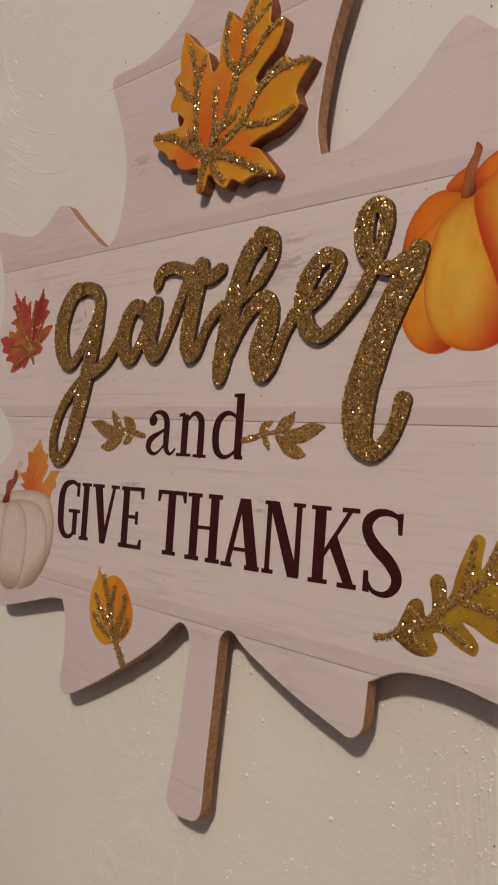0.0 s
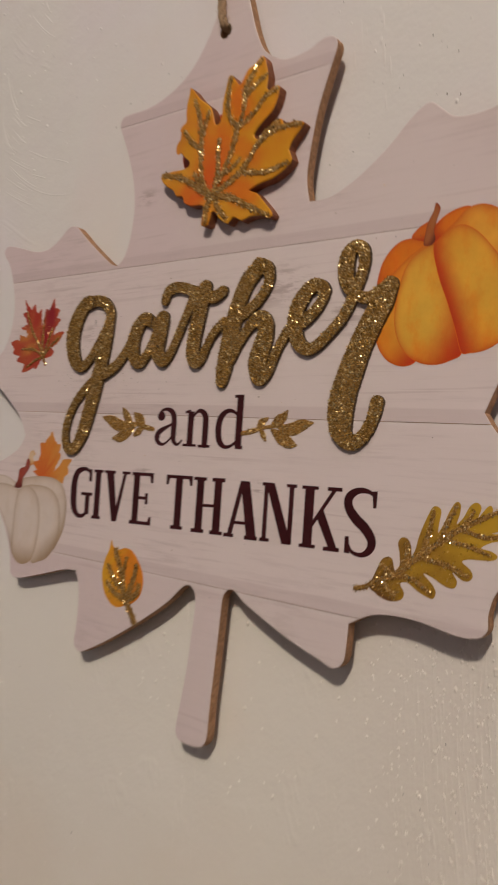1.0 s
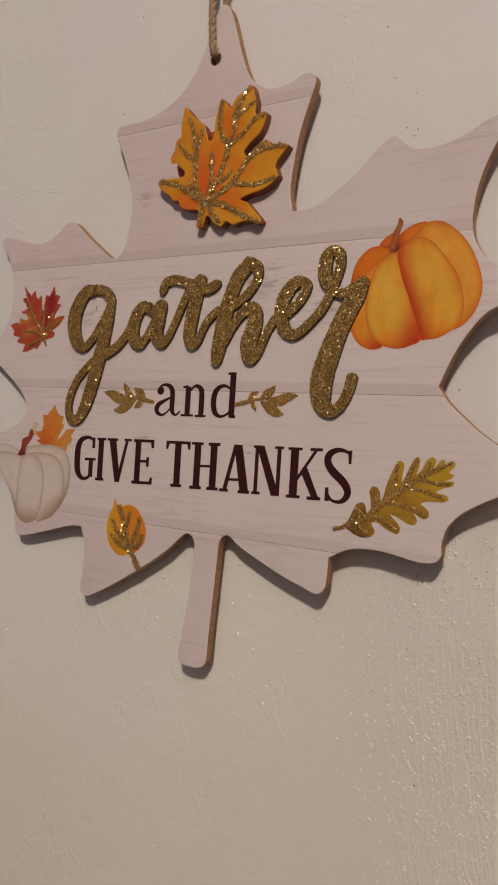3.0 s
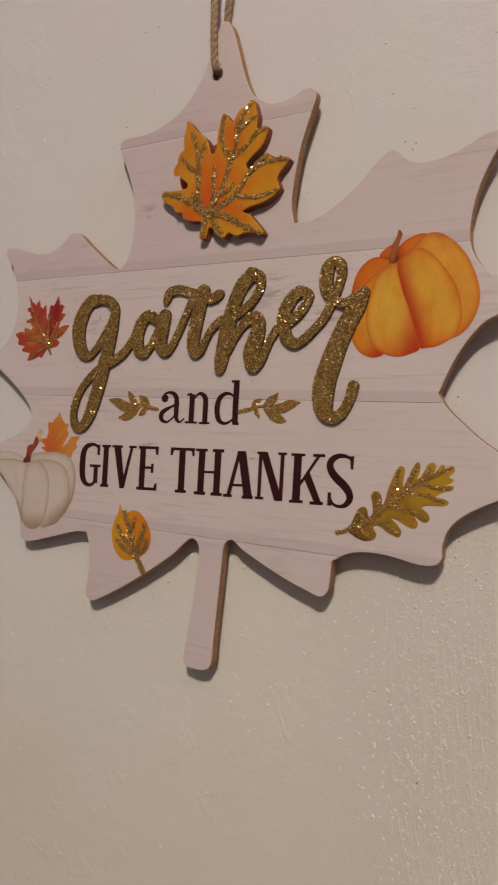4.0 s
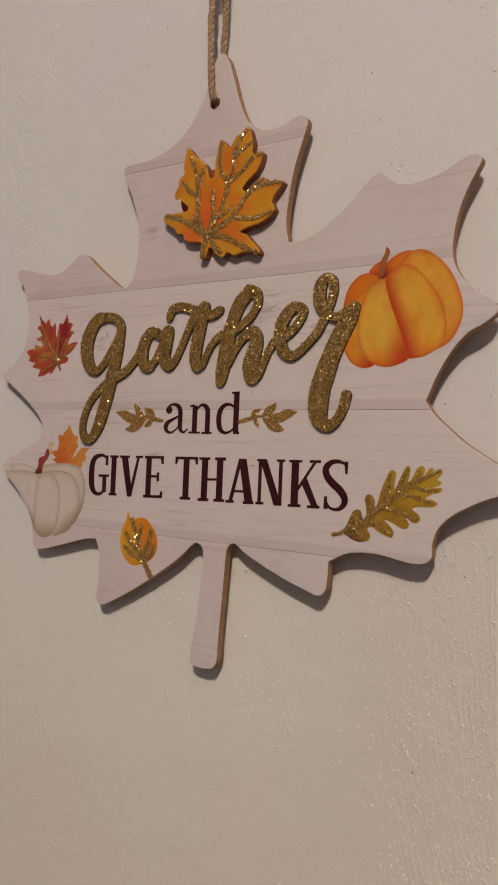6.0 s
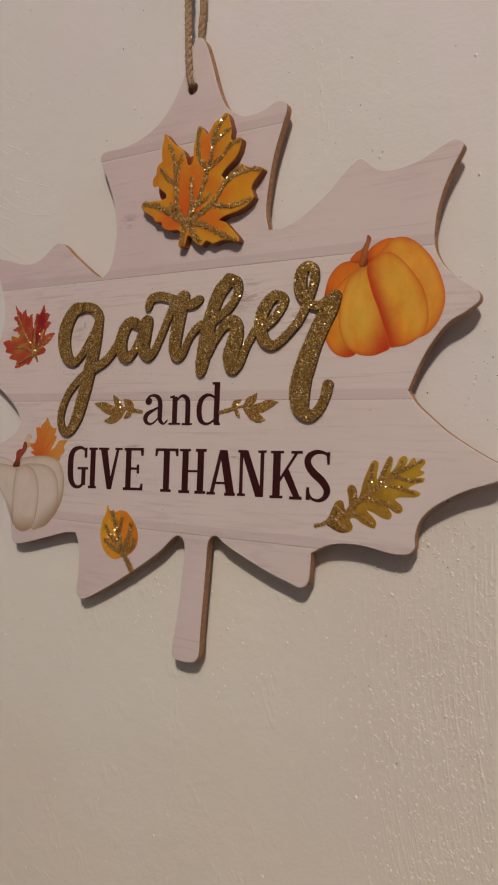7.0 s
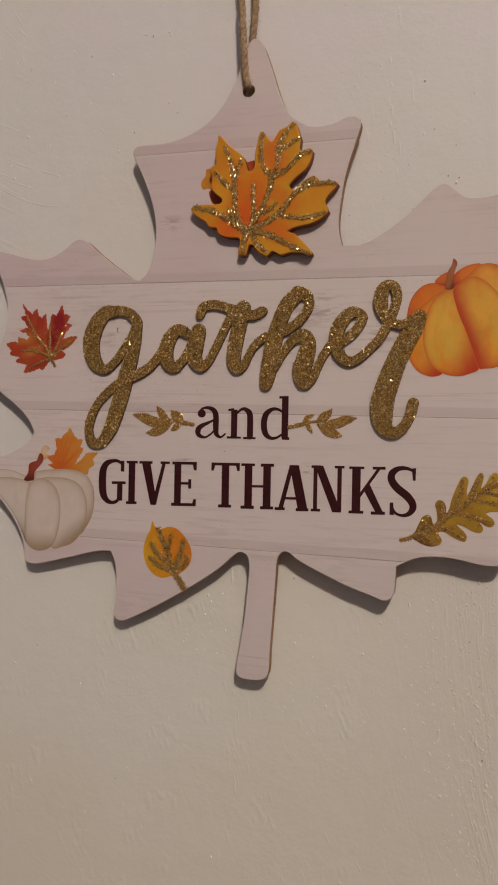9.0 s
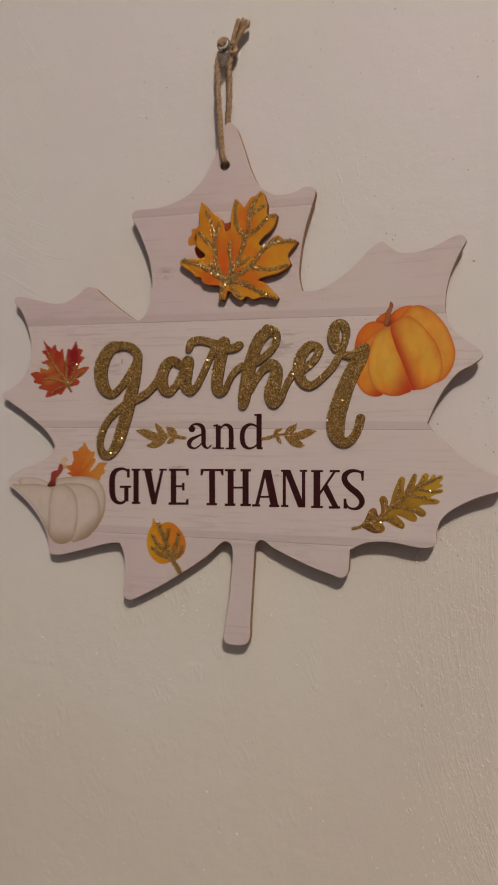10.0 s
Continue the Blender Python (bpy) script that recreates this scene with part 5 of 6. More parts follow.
word = part("word_and", bmesh.new(), INK, sign, "printed maroon serif word and")
for letter in "and":
    bm = bmesh.new()
    for key, stroke in AND_STROKES.items():
        if key[0] == letter:
            ribbon(bm, [(x, z, w * 1.1) for x, z, w in stroke], 0.0, ink_layer(), 0.002, 0.02)
    for key, ring in AND_STEMS.items():
        if key[0] == letter:
            ink_piece(bm, ring)
    part("letter_" + letter, bm, INK, word)
for text, name in (("GIVE", "word_give"), ("THANKS", "word_thanks")):
    word = part(name, bmesh.new(), INK, sign, "printed maroon slab serif capitals " + text)
    for letter in text:
        bm = bmesh.new()
        rings, strokes = CAPITALS[letter]
        for ring in rings:
            ink_piece(bm, ring)
        for stroke in strokes:
            ribbon(bm, [(x, z, w * 1.12) for x, z, w in stroke], 0.0, ink_layer(), 0.002, 0.02)
        part("letter_" + letter.lower(), bm, INK, word)

# printed pumpkins
def sorted_ring(ring):
    r = smooth(ring, True, 4)
    return r if area(r) > 0 else r[::-1]


ORA, RST = (0.74, 0.20, 0.008), (0.50, 0.036, 0.003)
pumpkin = part("pumpkin_print", bmesh.new(), ART, sign, "printed orange pumpkin with rust ribs")
RIBS = {
    "hollow": ((0.42, 0.05, 0.006), RST, RST, (0.0, -1.0)), "rib_back_left": (ORA, RST, RST, (0.4, -1.0)), "rib_top_left": ((0.64, 0.14, 0.01), RST, RST, (0.3, -1.0)), "rib_top": (ORA, RST, RST, (-0.5, -0.8)),
    "rib_left": ((0.74, 0.32, 0.028), ORA, RST, (0.7, -0.5)), "rib_right": ((0.76, 0.36, 0.04), ORA, RST, (-0.8, -0.6)),
    "rib_front_left": ((0.75, 0.425, 0.05), ORA, RST, (0.9, -0.4)), "rib_front_right": ((0.76, 0.40, 0.04), ORA, RST, (-0.95, -0.4)),
}
HOLLOW = [(88.5, -94.5), (88.0, -91.5), (91.5, -89.5), (95.5, -91.5), (95.8, -95.5), (93.5, -99.0), (90.5, -97.5)]
for k, (key, (centre, rim, dark, away)) in enumerate(RIBS.items()):
    bm = bmesh.new()
    rib(bm, PUMPKIN.get(key, HOLLOW), -0.05 - 0.012 * k, centre, rim, dark, away, 0.95, 0.8, 1.0, 0.05, True)
    if k > 2:
        known = set(bm.verts)
        slab(bm, inset(sorted_ring(PUMPKIN[key]), -0.22), -0.044 - 0.012 * k, 0.0, closed_back=False)
        layer = bm.verts.layers.float_color["Col"]
        for v in bm.verts:
            if v not in known:
                v[layer] = (0.64, 0.13, 0.006, 1)
    part("rib", bm, ART, pumpkin)
bm = bmesh.new()
rib(bm, PUMPKIN_STEM, -0.16, (0.40, 0.13, 0.035), (0.30, 0.055, 0.015), (0.14, 0.022, 0.008), (0.9, -0.4))
part("stalk", bm, ART, pumpkin)



def toothed(ring, height, pitch, seed, floor_at=-999.0):
    """The outline with small uneven teeth pointing outwards."""
    q = [np.array(p, float) for p in ring]
    turn = 1 if area(ring) > 0 else -1
    out, chance = [], random.Random(seed)
    for a, b in zip(q, q[1:] + q[:1]):
        way = b - a
        size = max(float(np.linalg.norm(way)), 1e-9)
        side = np.array((way[1], -way[0])) / size * turn
        out.append(tuple(a))
        n = int(size / pitch) if a[1] > floor_at else 0
        for k in range(n):
            at = a + way * ((k + 0.6) / n)
            out.append(tuple(a + way * ((k + 0.25) / n)))
            out.append(tuple(at + side * height * chance.uniform(0.5, 1.2)))
    return out


CRM, TAN, BRN = (0.70, 0.60, 0.535), (0.60, 0.475, 0.38), (0.36, 0.235, 0.13)
pale = part("white_pumpkin_print", bmesh.new(), ART, sign, "printed cream pumpkin with an orange leaf")
ring = toothed(ORANGE_LEAF, 0.4, 1.8, 1, -172.0)
bm = bmesh.new()
slab(bm, ring if area(ring) > 0 else ring[::-1], -0.05, 0.0, closed_back=False)
part("leaf", bm, ORANGE, pale)
bm = bmesh.new()
rib(bm, CREAM_CURL, -0.06, (0.72, 0.52, 0.33), (0.70, 0.44, 0.22), (0.68, 0.30, 0.07))
part("curl", bm, ART, pale)
for k, key in enumerate(WHITE_PUMPKIN):
    bm = bmesh.new()
    rib(bm, WHITE_PUMPKIN[key], -0.07 - 0.012 * k, CRM, TAN, BRN, (0.6, -0.7) if "right" in key else (0.0, -1.0), 1.9, 0.8, 0.85, 0.35)
    part("rib", bm, PALE_ART, pale)
bm = bmesh.new()
rib(bm, WHITE_STEM, -0.14, (0.34, 0.06, 0.035), (0.26, 0.035, 0.022), (0.14, 0.018, 0.012))
part("stalk", bm, ART, pale)


# printed leaves with glitter veins
def printed_leaf(name, ring, mat, veins, label, n=3, teeth=0.0, spread=0.3):
    b = bmesh.new()
    r = toothed(ring, teeth, 2.0, 1) if teeth else smooth(ring, True, n)
    slab(b, r if area(r) > 0 else r[::-1], -0.07, 0.0, closed_back=False)
    leaf = part(name, b, mat, sign, label)
    for k, v in enumerate(veins):
        b = bmesh.new()
        ribbon(b, [(x, z, w * 0.8) for x, z, w in v], -0.05, -0.24 - 0.02 * (k % 6), 0.01, 0.15, rough=0.2, rng=rng)
        strewn(b, v, -0.34 - 0.02 * (k % 6), -0.05, 1, rng, 3.0, spread, (0.14, 0.27))
        part("glitter_vein", b, (GOLD_FINE, GRAIN), leaf)
    return leaf


def joined(*runs):
    out = []
    for r in runs:
        out += r if not out else r[1:]
    return out


printed_leaf("red_leaf_print", joined(RED_LEAF["right"], RED_LEAF["left"]), RED, [[(x, z, w * 0.78) for x, z, w in v] for v in RED_VEINS], "printed crimson maple leaf with glitter veins", 2, 0.45)
printed_leaf("yellow_leaf_print", YELLOW_LEAF, YELLOW, [[(x, z, w * 1.4) for x, z, w in v] for v in YELLOW_VEINS], "printed golden yellow leaf with glitter veins", 4, spread=0.55)
printed_leaf("oak_leaf_print", joined(OAK_LEAF["upper"], OAK_LEAF["lower"]), OLIVE, OAK_VEINS, "printed olive oak leaf with glitter veins")
for runs in (SPRIG_LEFT, SPRIG_RIGHT):
    sprig = part("sprig_print", bmesh.new(), GOLD_FINE, sign, "small gold glitter leaf sprig")
    for k, run in enumerate(runs):
        bm = bmesh.new()
        ribbon(bm, run, 0.0, -0.25 - 0.02 * k, 0.01, 0.15, rough=0.1, rng=rng)
        strewn(bm, run, -0.3 - 0.02 * k, 0.0, 1, rng, 3.0, 0.1, (0.14, 0.26))
        part("stem" if k == 0 else "leaf", bm, (GOLD_FINE, GRAIN), sprig)

# a printed leaf lies under the raised one and peeps out beside it
covered = part("covered_leaf_print", bmesh.new(), RUSSET, sign, "printed leaf mostly covered by the raised leaf")
for key, mat in (("notch", RUSSET), ("base", RUSSET), ("lobe", AMBER)):
    bm = bmesh.new()
    ring = smooth(COVERED_LEAF[key], True, 4)
    slab(bm, ring if area(ring) > 0 else ring[::-1], -0.06, 0.0, closed_back=False)
    part("leaf_edge", bm, mat, covered)

# raised maple leaf
ring = smooth(joined(MAPLE["right"], MAPLE["left"]), True, 2)
ring = ring if area(ring) > 0 else ring[::-1]
bm = bmesh.new()
slab(bm, ring, -4.2, 0.0, bevel=0.35, face=0, edge=1, shoulder_index=0)
maple = part("maple_leaf", bm, (MAPLE_FACE, MAPLE_EDGE), sign, "raised amber wooden maple leaf with glitter veins")
for k, v in enumerate(MAPLE_VEINS):
    bm = bmesh.new()
    ribbon(bm, [(x, z, w * 0.85) for x, z, w in v], -4.15, -4.42 - 0.02 * (k % 7), 0.01, 0.2, rough=0.22, rng=rng)
    strewn(bm, [(x, z, w * 1.15) for x, z, w in v], -4.5 - 0.02 * (k % 7), -4.2, 1, rng, 3.0, 0.36, (0.15, 0.31))
    part("glitter_vein", bm, (GOLD_FINE, GRAIN), maple)

# jute hanger
twine = part("twine_hanger", bmesh.new(), JUTE, sign, "knotted two-strand jute twine loop")
R = 1.7
front = [(hx + 0.2, hz + 1.5, 3.9), (hx, hz + 1.8, 1.2), (hx - 0.5, hz + 3.0, -1.1)] + TWINE_ONE
back = [(hx + 0.6, hz - 0.5, 5.8), (hx + 0.4, hz + 9, 6.0)] + TWINE_TWO
for path in (front, back):
    line = [tuple(place(x + rng.gauss(0, 0.16), z, d)) for x, z, d in smooth(path, n=2)]
    bm = bmesh.new()
    twisted(bm, line, R / 1000, 0.0105, 3)
    fuzz(bm, line, R / 1000, 320, rng, 0.0016)
    part("strand", bm, JUTE, twine, soft=True)
kx, kz = 0.6, 65.5
bm = bmesh.new()
KNOT = ((-2.4, 4.4, 2.3, 2.2, 0.4), (2.2, 0.6, 2.0, 3.0, -0.3), (-0.6, 3.6, 3.2, 2.4, 0.6), (1.2, 4.6, 2.2, 1.8, -0.7))
for ox, oz, rx, rz, lean in KNOT:
    loop = [tuple(place(kx + ox + rx * math.cos(a), kz + oz + rz * math.sin(a) + lean * rx * math.cos(a) * 0.4, 3.6 + 2.0 * math.sin(a + lean))) for a in (2 * math.pi * k / 10 for k in range(11))]
    twisted(bm, loop, 0.00155, 0.0085, 2)
part("knot", bm, JUTE, twine, soft=True)
bm = bmesh.new()
for k in range(26):
    s = rng.uniform(-1, 1)
    tip = (kx + 9.0 + s * 3.8, kz + 16.5 - s * 2.0 + rng.uniform(-2.0, 1.0), 3.2 + rng.uniform(-2.2, 2.2))
    mid = (kx + 5.2 + s * 2.2, kz + 9 - s * 0.8, 3.4 + rng.uniform(-1.2, 1.2))
    line = smooth([tuple(place(kx + 2.0 + s * 1.1, kz + 2.0, 3.6 + rng.uniform(-0.8, 0.8))), tuple(place(*mid)), tuple(place(*tip))], n=5)
    tube(bm, line, rng.uniform(0.0006, 0.0009), 6)
part("frayed_tail", bm, JUTE, twine, soft=True)

# clear hook on the wall
hook = new("wall_hook")
hook.matrix_basis = pose(kx / 1000, 0, BASE + kz / 1000)
tagged(hook, "small clear plastic adhesive hook holding the twine", "hook")
ring = smooth([(x - 2.6, z) for x, z in ((-4.4, 3), (-3.9, -6), (-1.6, -11), (1.6, -11), (3.9, -6), (4.4, 3), (0, 5.5))], True, 5)
bm = bmesh.new()
slab(bm, ring if area(ring) > 0 else ring[::-1], WALL_DEPTH - 1.8, WALL_DEPTH - 0.05, 0.5)
part("plate", bm, CLEAR, hook, soft=False)
bm = bmesh.new()
tube(bm, smooth([tuple(place(-0.4, -4.0, 6.4)), tuple(place(-0.6, -2.6, 2.0)), tuple(place(-1.4, 0.6, -0.4)), tuple(place(-1.7, 2.4, -1.6))], n=6), 0.0013, 10)
prong = part("prong", bm, CLEAR, hook, soft=True)
bm = bmesh.new()
rows = []
CAP_X, CAP_Z = -1.7, 2.6
for r, d in ((3.7, -0.4), (3.9, -1.5), (3.4, -2.4), (2.2, -3.0), (0.9, -3.2)):
    rows.append([bm.verts.new(place(CAP_X + r * math.cos(a), CAP_Z + r * math.sin(a), d)) for a in (2 * math.pi * k / 24 for k in range(24))])
for low, high in zip(rows, rows[1:]):
    skirt(bm, low, high)
bm.faces.new(rows[0]), bm.faces.new(rows[-1])
part("cap", bm, CLEAR, prong, "round clear cap of the hook", soft=True)
# white arc modelled for the highlight on the cap's lower edge
bm = bmesh.new()
tube(bm, [tuple(place(CAP_X + 3.1 * math.cos(a), CAP_Z + 3.1 * math.sin(a), -2.6)) for a in (math.pi * (1.25 + 0.85 * k / 16) for k in range(17))], 0.0005, 7, lambda t: 0.35 + 0.65 * math.sin(math.pi * t))
part("rim", bm, GLINT, prong, "milky worn rim", soft=True)
# the saddle that spreads the two strands
bm = bmesh.new()
ring = smooth([(-5.4, -0.5), (-5.8, -3.4), (-4.6, -6.6), (-3.2, -9.2), (-1.6, -9.2), (0.2, -6.6), (1.4, -3.4), (1.0, -0.5), (-2.0, 1.0)], True, 5)
slab(bm, ring if area(ring) > 0 else ring[::-1], -0.7, 0.9, 0.5)
part("saddle", bm, HAZY, prong, "hazy clear plastic saddle under the cap", soft=True)

# loose glitter fallen on the face


def inside(x, z, ring):
    hit = False
    for (xa, za), (xb, zb) in zip(ring, ring[1:] + ring[:1]):
        if (za > z) != (zb > z) and x < xa + (z - za) / (zb - za) * (xb - xa):
            hit = not hit
    return hit


oak_ring, red_ring = (smooth(joined(*runs.values()), True, 2) for runs in (OAK_LEAF, RED_LEAF))
# grains: on the oak leaf, on the red leaf, under the script, here and there
GRAINS = [(260, (100, -185, 20, 14), oak_ring), (420, (83, -197, 6, 5), oak_ring), (150, (-31, -213, 8, 8), smooth(YELLOW_LEAF, True, 3)), (260, (-101, -111, 9, 7), red_ring), (150, (-64, -127, 15, 12), None), (60, (0, -130, 60, 40), OUTLINE)]
spots = []
for count, (mx, mz, sx, sz), ring in GRAINS:
    while count:
        x, z = rng.gauss(mx, sx), rng.gauss(mz, sz)
        if ring is None or inside(x, z, ring):
            spots.append((x, z))
            count -= 1
bm = bmesh.new()
for x, z in spots:
    flake(bm, x, z, -0.16, rng.uniform(0.10, 0.24), 0.35, 0, rng)
tagged(part("glitter_specks", bm, GRAIN, sign, "loose glitter grains stuck to the face"), kind="stuff")

# dark crumbs of the cut edge lie about the script
bm = bmesh.new()
for count, (mx, mz, sx, sz) in ((46, (-72, -124, 5, 6)), (22, (-44, -129, 14, 7)), (10, (-62, -111, 5, 6)), (26, (10, -135, 50, 22)), (12, (70, -60, 40, 30)), (16, (-10, -200, 60, 22))):
    for _ in range(count):
        x, z = rng.gauss(mx, sx), rng.gauss(mz, sz)
        if inside(x, z, OUTLINE):
            flake(bm, x, z, -0.17, min(0.32, 0.10 + rng.expovariate(16.0)), 0.2, 0, rng)
for k in range(3):
    flake(bm, -62.0, -106.9 - 0.7 * k, -0.18, 0.42, 0.1, 0, rng)
tagged(part("dark_crumbs", bm, SPECK, sign, "dark crumbs and pin marks on the face"), kind="stuff")

# ---- relief of the wall paint ----
wall_rng = random.Random(11)


def on_wall(x, z, out=0.0):
    return Vector((x / 1000, (wall_at(x) - out) / 1000, BASE + z / 1000))


def pimple(bm, x, z, r, h, stretch):
    base = [bm.verts.new(on_wall(x + r * math.cos(a) * wall_rng.uniform(0.8, 1.2), z + r * stretch * math.sin(a), -0.05)) for a in (6.2832 * k / 7 for k in range(7))]
    mid = [bm.verts.new(on_wall(x + 0.74 * r * math.cos(a), z + 0.74 * r * stretch * math.sin(a), h * 0.92)) for a in (6.2832 * k / 7 for k in range(7))]
    skirt(bm, base, mid)
    top = bm.verts.new(on_wall(x, z, h))
    for k in range(7):
        bm.faces.new((mid[k], mid[(k + 1) % 7], top))


def swept(x, z):
    """Where a brush line that starts at x above runs when it has come down to z."""
    low = max(0.0, -200.0 - z)
    return x + 0.00115 * low * low


bm = bmesh.new()
for count, (xa, xb), (za, zb) in ((70, (45, 150), (-60, 130)), (64, (-170, -15), (-20, 125)), (16, (-175, -125), (-30, 100)), (26, (-28, 6), (-262, -225)), (40, (10, 80), (-290, -215)),
                                  (40, (-150, 90), (-430, -230)), (24, (-190, -140), (-240, -30)), (36, (115, 150), (-190, -90))):
    for _ in range(count):
        r = min(0.62, 0.30 + wall_rng.expovariate(8.0))
        pimple(bm, wall_rng.uniform(xa, xb), wall_rng.uniform(za, zb), r, r * wall_rng.uniform(0.7, 1.15), wall_rng.uniform(0.8, 1.6))
tagged(part("paint_pimples", bm, WALL, None, soft=True), "small hardened bumps in the off-white wall paint", "paint texture", kind="stuff")
# raised dark dots standing in for the shade inside pinholes
bm = bmesh.new()
for count, (xa, xb), (za, zb) in ((110, (20, 150), (-60, 130)), (60, (112, 150), (-190, -90)), (55, (-170, -10), (-30, 125)), (14, (-140, 80), (-420, -240)), (90, (80, 150), (-370, -200))):
    for _ in range(count):
        r = min(0.34, 0.11 + wall_rng.expovariate(14.0))
        pimple(bm, wall_rng.uniform(xa, xb), wall_rng.uniform(za, zb), r, 0.05, wall_rng.uniform(0.7, 2.0))
tagged(part("wall_specks", bm, SPECK, None), "dark specks and pinholes in the wall paint", "paint texture", kind="stuff")


def lattice(u, v, seed):
    """Smooth noise between 0 and 1 over two grids of numbers."""
    table = np.random.RandomState(seed).rand(256, 256)
    iu, iv = np.floor(u).astype(int), np.floor(v).astype(int)
    fu, fv = u - iu, v - iv
    fu, fv = fu * fu * (3 - 2 * fu), fv * fv * (3 - 2 * fv)
    at = lambda i, j: table[i % 256, j % 256]
    return (at(iu, iv) * (1 - fu) + at(iu + 1, iv) * fu) * (1 - fv) + (at(iu, iv + 1) * (1 - fu) + at(iu + 1, iv + 1) * fu) * fv


def ease(x, a, b):
    t = np.clip((x - a) / (b - a), 0.0, 1.0)
    return t * t * (3 - 2 * t)


def coat(name, label, x0, x1, z0, z1, step, height, soft):
    """A skin of brushed paint on the wall: a sheet whose height (millimetres) follows a function of place."""
    xs, zs = np.arange(x0, x1 + step / 2, step), np.arange(z0, z1 + step / 2, step)
    X, Z = np.meshgrid(xs, zs)
    fade = ease(X, x0, x0 + 8) * ease(-X, -x1, -x1 + 8) * ease(Z, z0, z0 + 8) * ease(-Z, -z1, -z1 + 8)
    H = height(X, Z) * fade + 0.03 * fade - 0.02
    verts = np.stack([X / 1000, (WALL_DEPTH + SLANT * X - H) / 1000, BASE + Z / 1000], -1).reshape(-1, 3)
    rows, cols = X.shape
    k = (np.arange(rows - 1)[:, None] * cols + np.arange(cols - 1)[None, :]).reshape(-1)
    faces = np.stack([k, k + 1, k + cols + 1, k + cols], -1)
    me = bpy.data.meshes.new(name)
    me.from_pydata(verts.tolist(), [], faces.tolist())
    me.polygons.foreach_set("use_smooth", [soft] * len(me.polygons))
    me.materials.append(WALL)
    return tagged(new(name, me), label, "paint texture", kind="stuff")


def domes(X, Z, spots, step, x0, z0):
    """Hardened drops: a smooth dome for each of (x, z, radius, height, stretch)."""
    H = np.zeros_like(X)
    for x, z, r, h, long in spots:
        i0, i1 = int((x - 1.6 * r - x0) / step), int((x + 1.6 * r - x0) / step) + 2
        j0, j1 = int((z - 1.6 * r * long - z0) / step), int((z + 1.6 * r * long - z0) / step) + 2
        if i0 < 0 or j0 < 0 or i1 > X.shape[1] or j1 > X.shape[0]:
            continue
        d = ((X[j0:j1, i0:i1] - x) / r) ** 2 + ((Z[j0:j1, i0:i1] - z) / (r * long)) ** 2
        H[j0:j1, i0:i1] = np.maximum(H[j0:j1, i0:i1], h * np.clip(1 - d, 0, 1) ** 0.38)
    return H


def combed(X, Z):
    """Thick paint combed by a stiff brush, downwards and bending aside, with beads torn along the lines."""
    low = np.maximum(0.0, -200.0 - Z)
    U = X - 0.00115 * low * low + 1.1 * (lattice(X / 9, Z / 16, 5) - 0.5)
    wide = ease(lattice(U / 0.62, Z / 10, 1), 0.58, 0.88)
    thin = ease(lattice(U / 0.50, Z / 9, 2), 0.55, 0.92)
    torn = ease(lattice(U / 0.75, Z / 2.0, 3), 0.64, 0.9) * ease(lattice(X / 14, Z / 14, 8), 0.35, 0.7)
    edge = U + 16 * (lattice(X / 22, Z / 26, 4) - 0.5)
    patch = ease(edge, 76, 108) * ease(-Z, 186, 205) * (0.45 + 0.55 * lattice(X / 16, Z / 30, 6))
    H = patch * (0.18 * wide + 0.13 * thin + 0.18 * torn) + 0.025 * ease(lattice(U / 0.9, Z / 26, 7), 0.5, 0.9)
    spots = []
    for _ in range(1900):
        z = wall_rng.uniform(-398, -192)
        u = wall_rng.gauss(116, 17) if wall_rng.random() < 0.75 else wall_rng.uniform(76, 150)
        r = min(0.55, 0.22 + wall_rng.expovariate(12.0))
        h, long = r * wall_rng.uniform(0.85, 1.25), wall_rng.uniform(0.8, 1.6)
        n = wall_rng.choice((1, 1, 1, 1, 1, 1, 1, 2, 2, 3))
        for k in range(n):
            zz = z - k * r * 1.7
            spots.append((swept(u, zz) + k * wall_rng.gauss(0, 0.5), zz, r * wall_rng.uniform(0.75, 1.0), h, long))
    return np.maximum(H, 0.6 * H + domes(X, Z, spots, COMB_STEP, COMB_X, COMB_Z))


COMB_X, COMB_Z, COMB_STEP = 64.0, -402.0, 0.22
coat("combed_paint", "coarse combed ridges and beads in thick off-white wall paint", COMB_X, 160.0, COMB_Z, -184.0, COMB_STEP, combed, False)


def hairs(X, Z):
    """Old brush hairs that sweep in arcs down and round."""
    dx, dz = X + 42, Z - 166
    r, along = np.hypot(dx, dz), np.arctan2(dz, dx) * 160
    r = r + 3.0 * (lattice(X / 30, Z / 30, 21) - 0.5)
    line = ease(lattice(r / 0.8, along / 14, 22), 0.62, 0.95)
    here = ease(lattice(r / 9, along / 26, 24), 0.45, 0.75) * ease(-X, 112, 130)
    return 0.10 * here * line


def daubs(X, Z):
    """Flat smears and short drags left by a nearly dry brush."""
    spot = ease(lattice(X / 17, Z / 15, 31), 0.62, 0.82)
    drag = ease(lattice((X + 0.35 * Z) / 1.1, (Z - 0.35 * X) / 5.0, 32), 0.58, 0.9)
    swell = ease(lattice(X / 7, Z / 11, 33), 0.45, 0.75)
    return 0.13 * spot * drag + 0.05 * spot + 0.035 * swell


coat("smeared_paint", "soft smears and drags in the off-white wall paint", -170.0, 62.0, -440.0, -226.0, 0.5, daubs, True)
coat("arched_paint", "faint arched brush strokes in the off-white wall paint", -200.0, -90.0, -75.0, 140.0, 0.4, hairs, True)


